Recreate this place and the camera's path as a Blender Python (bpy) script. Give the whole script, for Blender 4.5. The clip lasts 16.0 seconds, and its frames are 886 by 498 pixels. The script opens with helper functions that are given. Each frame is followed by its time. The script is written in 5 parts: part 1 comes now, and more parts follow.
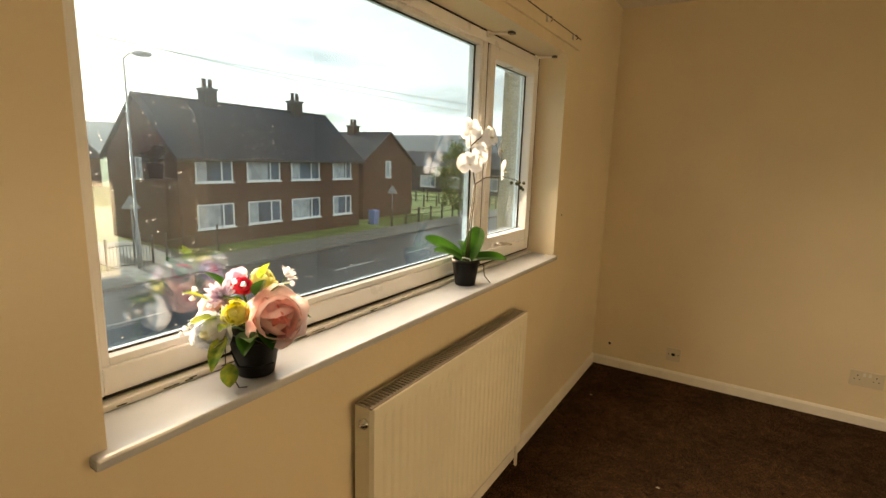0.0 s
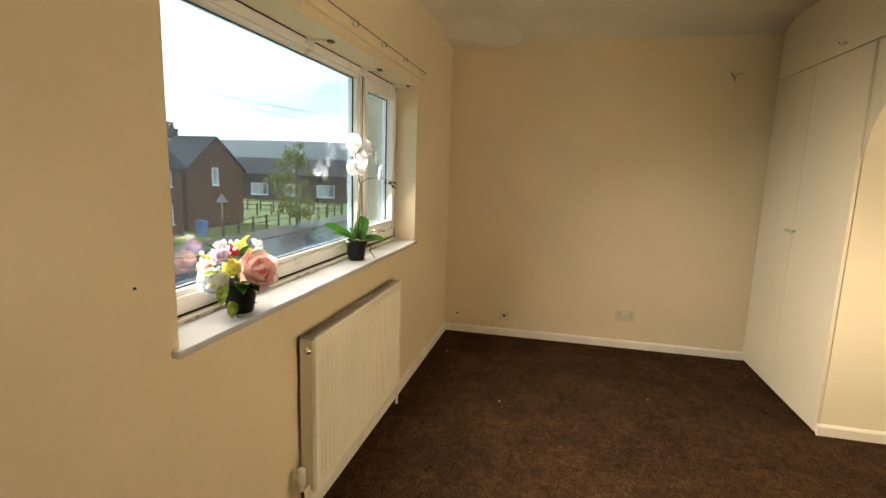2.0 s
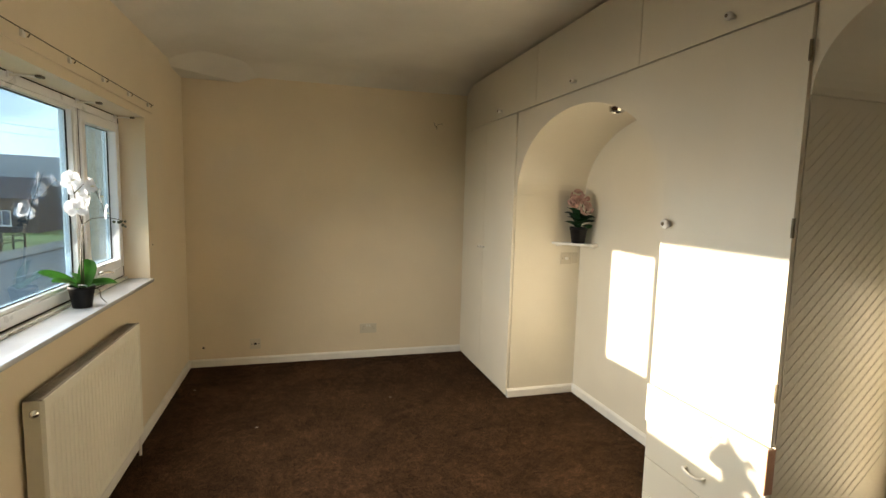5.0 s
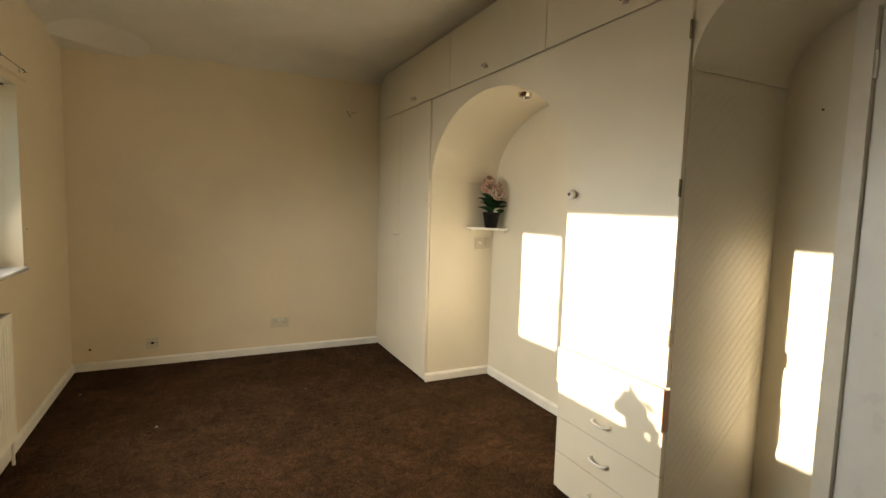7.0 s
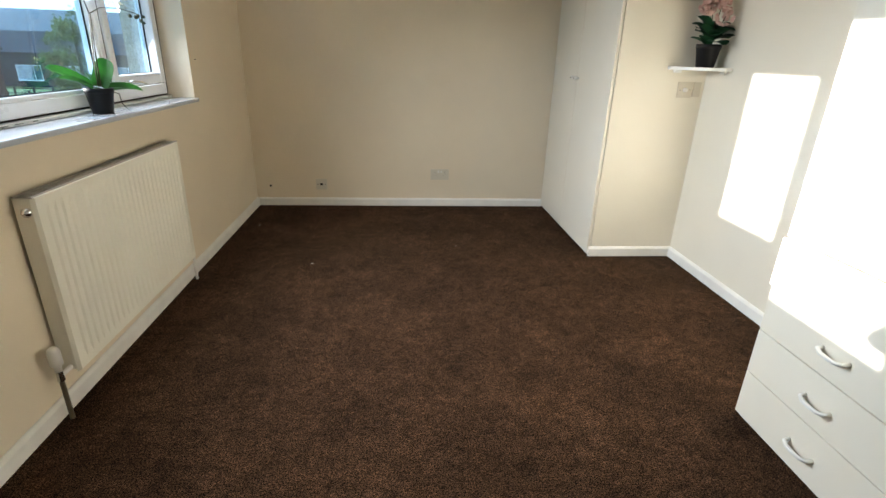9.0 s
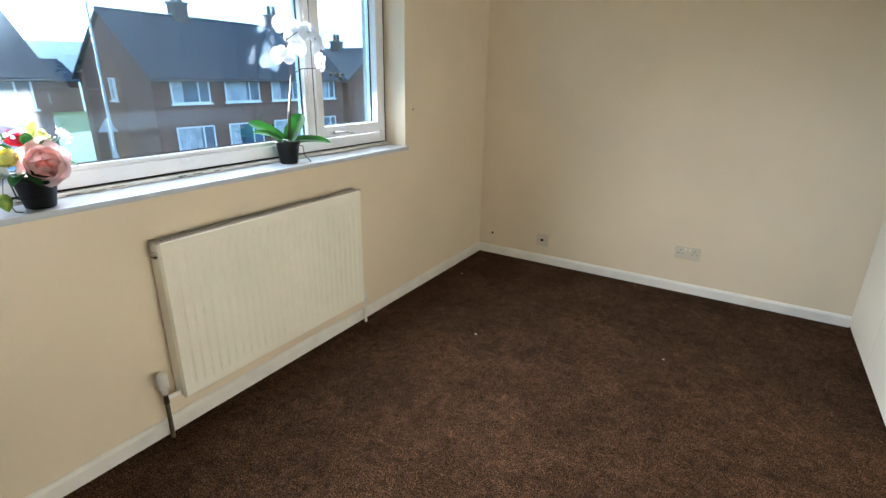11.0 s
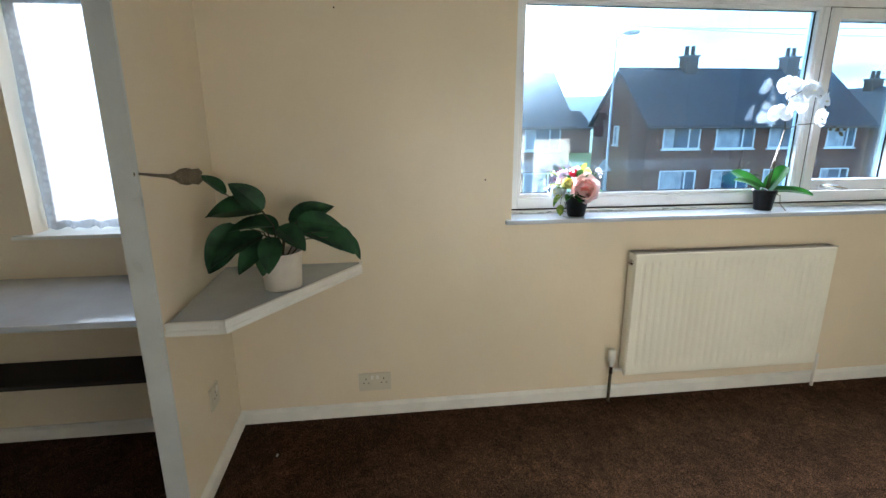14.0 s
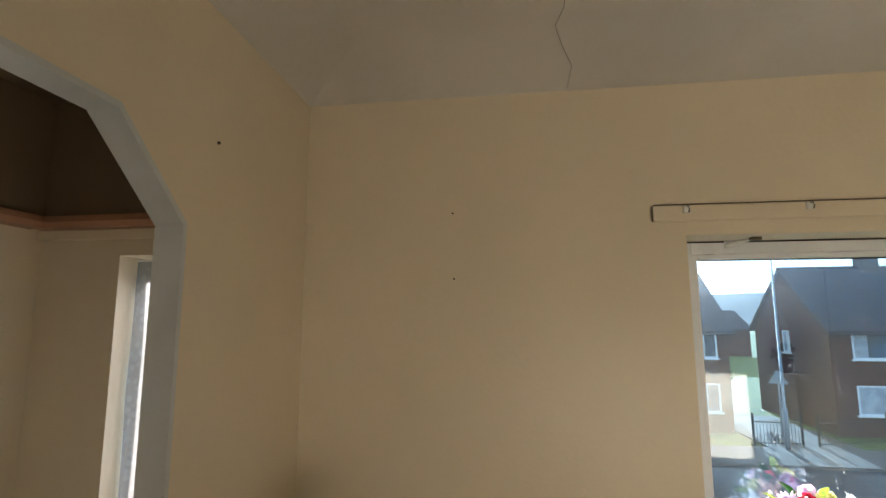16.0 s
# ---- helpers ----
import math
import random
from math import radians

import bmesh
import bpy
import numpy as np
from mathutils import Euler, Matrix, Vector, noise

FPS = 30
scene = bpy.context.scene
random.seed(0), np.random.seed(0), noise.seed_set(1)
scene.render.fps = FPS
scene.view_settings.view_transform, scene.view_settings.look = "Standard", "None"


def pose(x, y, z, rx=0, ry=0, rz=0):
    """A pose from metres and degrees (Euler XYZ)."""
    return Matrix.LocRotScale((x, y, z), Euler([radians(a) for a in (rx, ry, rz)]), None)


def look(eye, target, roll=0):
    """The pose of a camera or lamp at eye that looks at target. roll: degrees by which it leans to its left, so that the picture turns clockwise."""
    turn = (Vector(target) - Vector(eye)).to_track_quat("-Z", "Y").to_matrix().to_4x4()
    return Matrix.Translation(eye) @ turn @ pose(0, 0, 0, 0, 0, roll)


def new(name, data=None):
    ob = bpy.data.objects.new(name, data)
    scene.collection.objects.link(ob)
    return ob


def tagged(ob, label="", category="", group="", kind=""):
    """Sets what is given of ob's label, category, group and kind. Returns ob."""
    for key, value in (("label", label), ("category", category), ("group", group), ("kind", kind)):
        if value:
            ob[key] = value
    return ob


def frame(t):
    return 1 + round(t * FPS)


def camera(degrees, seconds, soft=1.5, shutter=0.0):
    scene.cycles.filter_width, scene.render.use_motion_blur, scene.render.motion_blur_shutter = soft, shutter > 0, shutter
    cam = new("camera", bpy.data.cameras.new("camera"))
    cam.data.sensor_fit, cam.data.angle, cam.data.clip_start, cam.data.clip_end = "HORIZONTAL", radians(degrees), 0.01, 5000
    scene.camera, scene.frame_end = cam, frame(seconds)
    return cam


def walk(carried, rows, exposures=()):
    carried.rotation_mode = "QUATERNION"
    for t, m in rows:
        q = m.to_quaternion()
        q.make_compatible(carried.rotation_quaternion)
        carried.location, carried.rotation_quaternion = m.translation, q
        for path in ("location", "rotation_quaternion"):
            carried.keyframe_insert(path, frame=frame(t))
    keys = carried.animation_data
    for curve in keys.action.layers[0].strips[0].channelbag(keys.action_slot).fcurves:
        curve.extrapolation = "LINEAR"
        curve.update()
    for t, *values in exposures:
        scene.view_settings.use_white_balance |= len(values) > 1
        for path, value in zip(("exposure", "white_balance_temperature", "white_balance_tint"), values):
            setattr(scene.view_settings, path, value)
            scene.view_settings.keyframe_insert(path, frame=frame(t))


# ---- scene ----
cam = camera(83.9, 16.0)
EXPOSURES = [(0.0, 1.63, 14500, 21), (1.5, 1.95, 13000, 17), (2.2, 2.05, 9000, 14), (3.5, 1.97, 6900, 13), (4.5, 1.78, 7700, 12), (6.8, 1.72, 9000, 12), (8.0, 1.9, 7100, 11), (10.5, 2.43, 6100, 10), (12.5, 2.39, 5950, 10), (13.5, 2.36, 5850, 9), (14.5, 2.24, 6000, 8), (15.0, 2.22, 6300, 9), (15.5, 2.08, 6400, 11), (16.0, 1.79, 7100, 14)]
PATH = [
    (0, (0.803, 0.894, 1.367), (-0.227, 2.57, 1.005), 1.8),
    (0.5, (0.789, 0.704, 1.359), (-0.084, 2.473, 1.032), 1.8),
    (1, (0.823, 0.55, 1.378), (0.137, 2.402, 1.062), 1.9),
    (1.5, (0.878, 0.398, 1.369), (0.335, 2.297, 1.053), 1.9),
    (2, (0.879, 0.237, 1.354), (0.441, 2.163, 1.038), 1.8),
    (2.5, (0.884, 0.047, 1.355), (0.549, 1.992, 1.034), 1.9),
    (3, (0.923, -0.058, 1.355), (0.682, 1.901, 1.033), 1.8),
    (3.5, (0.985, -0.126, 1.35), (0.852, 1.843, 1.025), 1.8),
    (4, (0.979, -0.11, 1.364), (1.041, 1.863, 1.047), 1.7),
    (4.5, (0.945, -0.073, 1.418), (1.281, 1.878, 1.132), 1.6),
    (4.7, (0.918, -0.076, 1.446), (1.35, 1.861, 1.193), 1.5),
    (6.8, (0.848, -0.105, 1.341), (1.714, 1.695, 1.235), 1.8),
    (7, (0.865, -0.098, 1.297), (1.743, 1.69, 1.122), 1.7),
    (7.5, (0.909, -0.042, 1.195), (1.704, 1.747, 0.788), 2.0),
    (8, (0.957, 0.001, 1.136), (1.528, 1.818, 0.524), 2.3),
    (8.2, (0.966, 0.024, 1.12), (1.433, 1.85, 0.45), 2.3),
    (10.3, (1.512, 0.871, 1.268), (1.115, 2.679, 0.511), 1.7),
    (10.5, (1.542, 0.916, 1.269), (0.988, 2.69, 0.53), 1.7),
    (11, (1.66, 0.956, 1.278), (0.681, 2.571, 0.618), 1.0),
    (11.5, (1.79, 0.907, 1.271), (0.424, 2.243, 0.678), 0.8),
    (12, (1.834, 0.804, 1.279), (0.226, 1.845, 0.703), 0.6),
    (12.5, (1.875, 0.689, 1.304), (0.126, 1.483, 0.744), 0.3),
    (13, (1.933, 0.65, 1.3), (0.079, 1.175, 0.764), 0.1),
    (13.5, (2.013, 0.655, 1.214), (0.114, 0.997, 0.686), -0.1),
    (14, (2.062, 0.657, 1.327), (0.142, 0.9, 0.82), -0.2),
    (14.5, (2.058, 0.623, 1.488), (0.103, 0.781, 1.099), -0.0),
    (15, (2.004, 0.644, 1.571), (0.015, 0.738, 1.39), 0.1),
    (15.5, (1.818, 0.672, 1.593), (-0.181, 0.66, 1.648), 0.0),
    (16, (1.569, 0.689, 1.614), (-0.393, 0.416, 1.891), -0.1),
]
walk(cam, [(t, look(eye, target, roll)) for t, eye, target, roll in PATH], EXPOSURES)

# ---- world and light ----
SUN_DIR = Vector((-1.0, 0.147, 0.2104)).normalized()      # from the room towards the sun
ELEV = math.asin(SUN_DIR.z)
AZIM = math.atan2(SUN_DIR.x, SUN_DIR.y)


def build_world():
    w = bpy.data.worlds.new("sky")
    scene.world = w
    w.use_nodes = True
    nt = w.node_tree
    N, L = nt.nodes, nt.links
    bg = N["Background"]
    sky = N.new("ShaderNodeTexSky")
    sky.sky_type = "NISHITA"
    sky.sun_disc = False
    sky.sun_elevation = ELEV
    sky.sun_rotation = AZIM
    sky.air_density, sky.dust_density, sky.ozone_density = 0.8, 0.5, 1.5
    # broken cloud over the whole dome
    tc = N.new("ShaderNodeTexCoord")
    mp = N.new("ShaderNodeMapping")
    mp.inputs["Scale"].default_value = (1.6, 1.6, 6.0)
    cl = N.new("ShaderNodeTexNoise")
    cl.inputs["Scale"].default_value = 1.7
    cl.inputs["Detail"].default_value = 7
    cl.inputs["Roughness"].default_value = 0.55
    ramp = N.new("ShaderNodeValToRGB")
    ramp.color_ramp.elements[0].position, ramp.color_ramp.elements[1].position = 0.29, 0.50
    mix = N.new("ShaderNodeMixRGB")
    bw = N.new("ShaderNodeRGBToBW")
    gain = N.new("ShaderNodeMath")
    gain.operation = "MULTIPLY_ADD"
    gain.inputs[1].default_value, gain.inputs[2].default_value = CLOUD, 9.4
    tint = N.new("ShaderNodeMixRGB")
    tint.blend_type = "MULTIPLY"
    tint.inputs[0].default_value = 1.0
    tint.inputs[2].default_value = (0.93, 0.98, 1.07, 1)
    L.new(sky.outputs[0], bw.inputs[0])
    L.new(bw.outputs[0], gain.inputs[0])
    L.new(gain.outputs[0], tint.inputs[1])
    L.new(tint.outputs[0], mix.inputs[2])
    L.new(tc.outputs["Generated"], mp.inputs[0])
    L.new(mp.outputs[0], cl.inputs[0])
    L.new(cl.outputs[0], ramp.inputs[0])
    L.new(ramp.outputs[0], mix.inputs[0])
    L.new(sky.outputs[0], mix.inputs[1])
    L.new(mix.outputs[0], bg.inputs[0])
    bg.inputs[1].default_value = SKY


CLOUD, SKY = 1.1, 0.055
build_world()
sun = new("sun", bpy.data.lights.new("sun", "SUN"))
sun.data.energy, sun.data.angle, sun.data.color = 5.0, radians(0.6), (1.0, 0.96, 0.91)
sun.matrix_world = look((-30, 5, 12), Vector((-30, 5, 12)) - SUN_DIR)
# daylight from the sky in the two window openings
for nm, eye, w, h, power, drop in (("window_daylight", (0.030, 2.24, 1.42), 1.90, 0.84, 7.2, 1.5), ("nook_daylight", (-0.27, -0.43, 1.37), 0.44, 0.80, 0.9, 0.8)):
    lamp = new(nm, bpy.data.lights.new(nm, "AREA"))
    lamp.data.shape, lamp.data.size, lamp.data.size_y = "RECTANGLE", w, h
    lamp.data.energy, lamp.data.color = power, (0.90, 0.95, 1.0)
    lamp.data.spread = radians(112)
    lamp.matrix_world = look(eye, (eye[0] + 2.0, eye[1], eye[2] - drop))


# ---- materials ----
def mat(name, col, rough=0.6, col2=None, scale=6.0, grain=120.0, bump=0.05, metal=0.0, mottle=0.06, spec=0.5, trans=0.0, coat=0.0, vary=0.0, contrast=(0.35, 0.65)):
    """Two scales of noise: broad mottling of the colour and fine grain in the relief."""
    m = bpy.data.materials.new(name)
    m.use_nodes = True
    nt = m.node_tree
    N, L = nt.nodes, nt.links
    b = N["Principled BSDF"]
    b.inputs["Roughness"].default_value = rough
    b.inputs["Metallic"].default_value = metal
    b.inputs["Specular IOR Level"].default_value = spec
    b.inputs["Transmission Weight"].default_value = trans
    b.inputs["Coat Weight"].default_value = coat
    tc = N.new("ShaderNodeTexCoord")
    n1 = N.new("ShaderNodeTexNoise")
    n1.inputs["Scale"].default_value = scale
    n1.inputs["Detail"].default_value = 6
    n2 = N.new("ShaderNodeTexNoise")
    n2.inputs["Scale"].default_value = grain
    n2.inputs["Detail"].default_value = 3
    L.new(tc.outputs["Object"], n1.inputs[0])
    L.new(tc.outputs["Object"], n2.inputs[0])
    ramp = N.new("ShaderNodeValToRGB")
    ramp.color_ramp.elements[0].position, ramp.color_ramp.elements[1].position = contrast
    c2 = col2 or tuple(max(0.0, c * (1 - 2.2 * mottle)) for c in col)
    ramp.color_ramp.elements[0].color = (*c2, 1)
    ramp.color_ramp.elements[1].color = (*col, 1)
    L.new(n1.outputs[0], ramp.inputs[0])
    out = ramp.outputs[0]
    if vary:
        oi = N.new("ShaderNodeObjectInfo")
        hsv = N.new("ShaderNodeHueSaturation")
        mr = N.new("ShaderNodeMapRange")
        mr.inputs[3].default_value, mr.inputs[4].default_value = 1 - vary, 1 + vary
        L.new(oi.outputs["Random"], mr.inputs[0])
        L.new(mr.outputs[0], hsv.inputs["Value"])
        L.new(out, hsv.inputs["Color"])
        out = hsv.outputs[0]
    L.new(out, b.inputs["Base Color"])
    rr = N.new("ShaderNodeMapRange")
    rr.inputs[3].default_value, rr.inputs[4].default_value = max(0.02, rough - 0.08), min(1, rough + 0.08)
    L.new(n1.outputs[0], rr.inputs[0])
    L.new(rr.outputs[0], b.inputs["Roughness"])
    if bump:
        bp = N.new("ShaderNodeBump")
        bp.inputs["Strength"].default_value = bump
        bp.inputs["Distance"].default_value = 0.01
        L.new(n2.outputs[0], bp.inputs["Height"])
        L.new(bp.outputs[0], b.inputs["Normal"])
    return m


def carpet_mat():
    """Short twist pile: fine tufts with dark pits between them, matted and trodden in patches of a hand and of a stride."""
    m = bpy.data.materials.new("brown_carpet")
    m.use_nodes = True
    nt = m.node_tree
    N, L = nt.nodes, nt.links
    b = N["Principled BSDF"]
    b.inputs["Roughness"].default_value = 0.95
    b.inputs["Specular IOR Level"].default_value = 0.08
    tc = N.new("ShaderNodeTexCoord")

    def grain(scale, detail, rough, lo, hi, out_lo, out_hi, bend=0.0):
        nz = N.new("ShaderNodeTexNoise")
        nz.inputs["Scale"].default_value, nz.inputs["Detail"].default_value = scale, detail
        nz.inputs["Roughness"].default_value, nz.inputs["Distortion"].default_value = rough, bend
        mr = N.new("ShaderNodeMapRange")
        for k, v in zip((1, 2, 3, 4), (lo, hi, out_lo, out_hi)):
            mr.inputs[k].default_value = v
        L.new(tc.outputs["Object"], nz.inputs[0])
        L.new(nz.outputs[0], mr.inputs[0])
        return nz.outputs[0], mr.outputs[0]

    def times(p, q):
        nd = N.new("ShaderNodeMath")
        nd.operation = "MULTIPLY"
        L.new(p, nd.inputs[0])
        L.new(q, nd.inputs[1])
        return nd.outputs[0]

    fine, tuft = grain(230, 3, 0.75, 0.42, 0.58, 0.0, 1.0, 0.3)
    hand, matted = grain(22, 6, 0.72, 0.34, 0.66, 0.50, 1.30, 0.8)
    tuftlets, clumped = grain(75, 4, 0.7, 0.36, 0.64, 0.62, 1.32, 0.5)
    stride, trodden = grain(3.2, 4, 0.6, 0.35, 0.65, 0.72, 1.22, 0.5)
    ramp = N.new("ShaderNodeValToRGB")
    ramp.color_ramp.elements[0].color = (0.005, 0.0028, 0.0016, 1)
    ramp.color_ramp.elements[1].color = (0.150, 0.077, 0.040, 1)
    mid = ramp.color_ramp.elements.new(0.45)
    mid.color = (0.046, 0.0232, 0.0118, 1)
    hs = N.new("ShaderNodeHueSaturation")
    L.new(tuft, ramp.inputs[0])
    L.new(ramp.outputs[0], hs.inputs["Color"])
    L.new(times(times(matted, clumped), trodden), hs.inputs["Value"])
    L.new(hs.outputs[0], b.inputs["Base Color"])
    bp = N.new("ShaderNodeBump")
    bp.inputs["Strength"].default_value, bp.inputs["Distance"].default_value = 0.9, 0.008
    L.new(fine, bp.inputs["Height"])
    bq = N.new("ShaderNodeBump")
    bq.inputs["Strength"].default_value, bq.inputs["Distance"].default_value = 0.35, 0.03
    L.new(hand, bq.inputs["Height"])
    L.new(bp.outputs[0], bq.inputs["Normal"])
    L.new(bq.outputs[0], b.inputs["Normal"])
    return m


def wavy(m, scale=5.0, strength=0.12):
    """Adds the slow unevenness of old plaster under the fine grain."""
    nt = m.node_tree
    N, L = nt.nodes, nt.links
    b = N["Principled BSDF"]
    fine = b.inputs["Normal"].links[0].from_node
    tc = N.new("ShaderNodeTexCoord")
    n1 = N.new("ShaderNodeTexNoise")
    n1.inputs["Scale"].default_value = scale
    n1.inputs["Detail"].default_value = 4
    bp = N.new("ShaderNodeBump")
    bp.inputs["Strength"].default_value = strength
    bp.inputs["Distance"].default_value = 0.05
    L.new(tc.outputs["Object"], n1.inputs[0])
    L.new(n1.outputs[0], bp.inputs["Height"])
    L.new(bp.outputs[0], fine.inputs["Normal"])
    return m


M_WALL = wavy(mat("cream_wall_paint", (0.80, 0.69, 0.52), 0.36, mottle=0.025, scale=2.2, grain=60, bump=0.08), 6.0, 0.06)
M_CEIL = wavy(mat("ceiling_paint", (0.74, 0.71, 0.64), 0.8, mottle=0.05, scale=2.0, grain=40, bump=0.14), 4.0, 0.10)
M_CUP = wavy(mat("cupboard_paint", (0.79, 0.735, 0.61), 0.38, mottle=0.02, scale=2.5, grain=90, bump=0.05), 3.0, 0.05)
M_TRIM = mat("white_gloss_trim", (0.84, 0.82, 0.76), 0.35, mottle=0.04, scale=9, grain=50, bump=0.05)
M_ARCH = mat("grey_white_gloss", (0.66, 0.68, 0.67), 0.3, mottle=0.05, scale=7, grain=50, bump=0.05)
M_PVC = mat("white_pvc", (0.82, 0.83, 0.84), 0.3, mottle=0.02, scale=8, bump=0.01)
# white gloss; the sky's blue reflection is mixed into the base colour
M_SILL = mat("sky_tinted_gloss", (0.56, 0.60, 0.66), 0.16, mottle=0.03, scale=10, grain=40, bump=0.03, spec=0.7, coat=0.5)
M_CARPET = carpet_mat()
M_RAD = mat("radiator_enamel", (0.89, 0.86, 0.74), 0.4, mottle=0.02, scale=4, bump=0.01)
M_GRILLE = mat("radiator_grille", (0.42, 0.38, 0.32), 0.5, mottle=0.05, bump=0.02)
M_DARK = mat("dark_gap", (0.03, 0.025, 0.02), 0.9, bump=0.0)
M_BLACK = mat("black_plastic", (0.006, 0.006, 0.0065), 0.5, mottle=0.1, bump=0.02, spec=0.25)
M_SOCKET = mat("socket_plastic", (0.66, 0.60, 0.48), 0.35, mottle=0.02, bump=0.0)
M_CHROME = mat("chrome", (0.75, 0.74, 0.70), 0.12, metal=1.0, mottle=0.04, bump=0.0)
M_BRASS = mat("tarnished_brass", (0.20, 0.16, 0.10), 0.4, metal=0.55, mottle=0.15, scale=40, bump=0.1)


def glass_mat(dirt=0.0075, name="window_glass"):
    """Clear pane: gloss grows with the angle of view; a thin streaked film of dirt scatters the light."""
    m = bpy.data.materials.new(name)
    m.use_nodes = True
    nt = m.node_tree
    N, L = nt.nodes, nt.links
    out = N["Material Output"]
    N.remove(N["Principled BSDF"])
    tr = N.new("ShaderNodeBsdfTransparent")
    gl = N.new("ShaderNodeBsdfGlossy")
    gl.inputs["Roughness"].default_value = 0.0
    lw = N.new("ShaderNodeLayerWeight")
    pw = N.new("ShaderNodeMath")
    pw.operation = "POWER"
    pw.inputs[1].default_value = 4.0
    mr = N.new("ShaderNodeMapRange")
    mr.inputs[3].default_value, mr.inputs[4].default_value = 0.13, 0.9
    mx = N.new("ShaderNodeMixShader")
    L.new(lw.outputs["Facing"], pw.inputs[0])
    L.new(pw.outputs[0], mr.inputs[0])
    L.new(mr.outputs[0], mx.inputs[0])
    L.new(tr.outputs[0], mx.inputs[1])
    L.new(gl.outputs[0], mx.inputs[2])
    tr.inputs[0].default_value = (0.64, 0.85, 1.0, 1)
    tl = N.new("ShaderNodeBsdfRefraction")      # dust throws the light mostly onward
    tl.inputs[0].default_value = (0.55, 0.78, 1.0, 1)
    tl.inputs["Roughness"].default_value, tl.inputs["IOR"].default_value = 0.70, 1.25
    tc = N.new("ShaderNodeTexCoord")
    mp = N.new("ShaderNodeMapping")
    mp.inputs["Scale"].default_value = (1, 14.0, 0.9)
    n1 = N.new("ShaderNodeTexNoise")
    n1.inputs["Scale"].default_value = 2.4
    n1.inputs["Detail"].default_value = 6
    n2 = N.new("ShaderNodeTexVoronoi")
    n2.inputs["Scale"].default_value = 55
    sp = N.new("ShaderNodeValToRGB")
    sp.color_ramp.elements[0].position, sp.color_ramp.elements[1].position = 0.06, 0.13
    sp.color_ramp.elements[0].color, sp.color_ramp.elements[1].color = (1, 1, 1, 1), (0, 0, 0, 1)
    n3 = N.new("ShaderNodeTexNoise")
    n3.inputs["Scale"].default_value = 3.0
    n3.inputs["Detail"].default_value = 6
    L.new(tc.outputs["Object"], mp.inputs[0])
    L.new(mp.outputs[0], n1.inputs[0])
    L.new(tc.outputs["Object"], n2.inputs[0])
    L.new(tc.outputs["Object"], n3.inputs[0])
    L.new(n2.outputs["Distance"], sp.inputs[0])
    r1 = N.new("ShaderNodeMapRange")
    r1.inputs[1].default_value, r1.inputs[2].default_value = 0.35, 0.75
    r1.inputs[3].default_value, r1.inputs[4].default_value = dirt * 0.5, dirt * 2.4
    L.new(n1.outputs[0], r1.inputs[0])
    sx = N.new("ShaderNodeSeparateXYZ")
    L.new(tc.outputs["Generated"], sx.inputs[0])

    def calc(op, a, b, c=None):
        nd = N.new("ShaderNodeMath")
        nd.operation = op
        for k, v in enumerate((a, b, c)):
            if isinstance(v, (int, float)):
                nd.inputs[k].default_value = v
            elif v is not None:
                L.new(v, nd.inputs[k])
        return nd.outputs[0]

    side = calc("ABSOLUTE", calc("SUBTRACT", sx.outputs[1], 0.60), 0.0)
    lift = calc("SUBTRACT", sx.outputs[2], 0.42)
    rim = calc("ADD", calc("MULTIPLY", side, 1.5), calc("MULTIPLY", calc("MAXIMUM", lift, 0.0), 1.25))
    rim = calc("ADD", rim, calc("MULTIPLY", calc("SUBTRACT", n3.outputs[0], 0.5), 0.7))
    r2 = N.new("ShaderNodeMapRange")
    r2.interpolation_type = "SMOOTHSTEP"
    r2.inputs[1].default_value, r2.inputs[2].default_value = 0.45, 1.0
    r2.inputs[3].default_value, r2.inputs[4].default_value = 0.0, dirt * 4.0
    L.new(rim, r2.inputs[0])
    gate = N.new("ShaderNodeMath")
    gate.operation = "GREATER_THAN"
    gate.inputs[1].default_value = 0.52
    L.new(n3.outputs[0], gate.inputs[0])
    dry = N.new("ShaderNodeBsdfTranslucent")     # dried drops
    dry.inputs[0].default_value = (0.85, 0.92, 1.0, 1)
    spk = N.new("ShaderNodeMath")
    spk.operation = "MULTIPLY"
    L.new(sp.outputs[0], spk.inputs[0])
    L.new(gate.outputs[0], spk.inputs[1])
    film = calc("ADD", r1.outputs[0], r2.outputs[0])
    mx3 = N.new("ShaderNodeMixShader")
    L.new(calc("MULTIPLY", spk.outputs[0], 0.22), mx3.inputs[0])
    mx2 = N.new("ShaderNodeMixShader")
    L.new(film, mx2.inputs[0])
    L.new(mx.outputs[0], mx2.inputs[1])
    L.new(tl.outputs[0], mx2.inputs[2])
    L.new(mx2.outputs[0], mx3.inputs[1])
    L.new(dry.outputs[0], mx3.inputs[2])
    L.new(mx3.outputs[0], out.inputs[0])
    return m


M_GLASS = glass_mat()


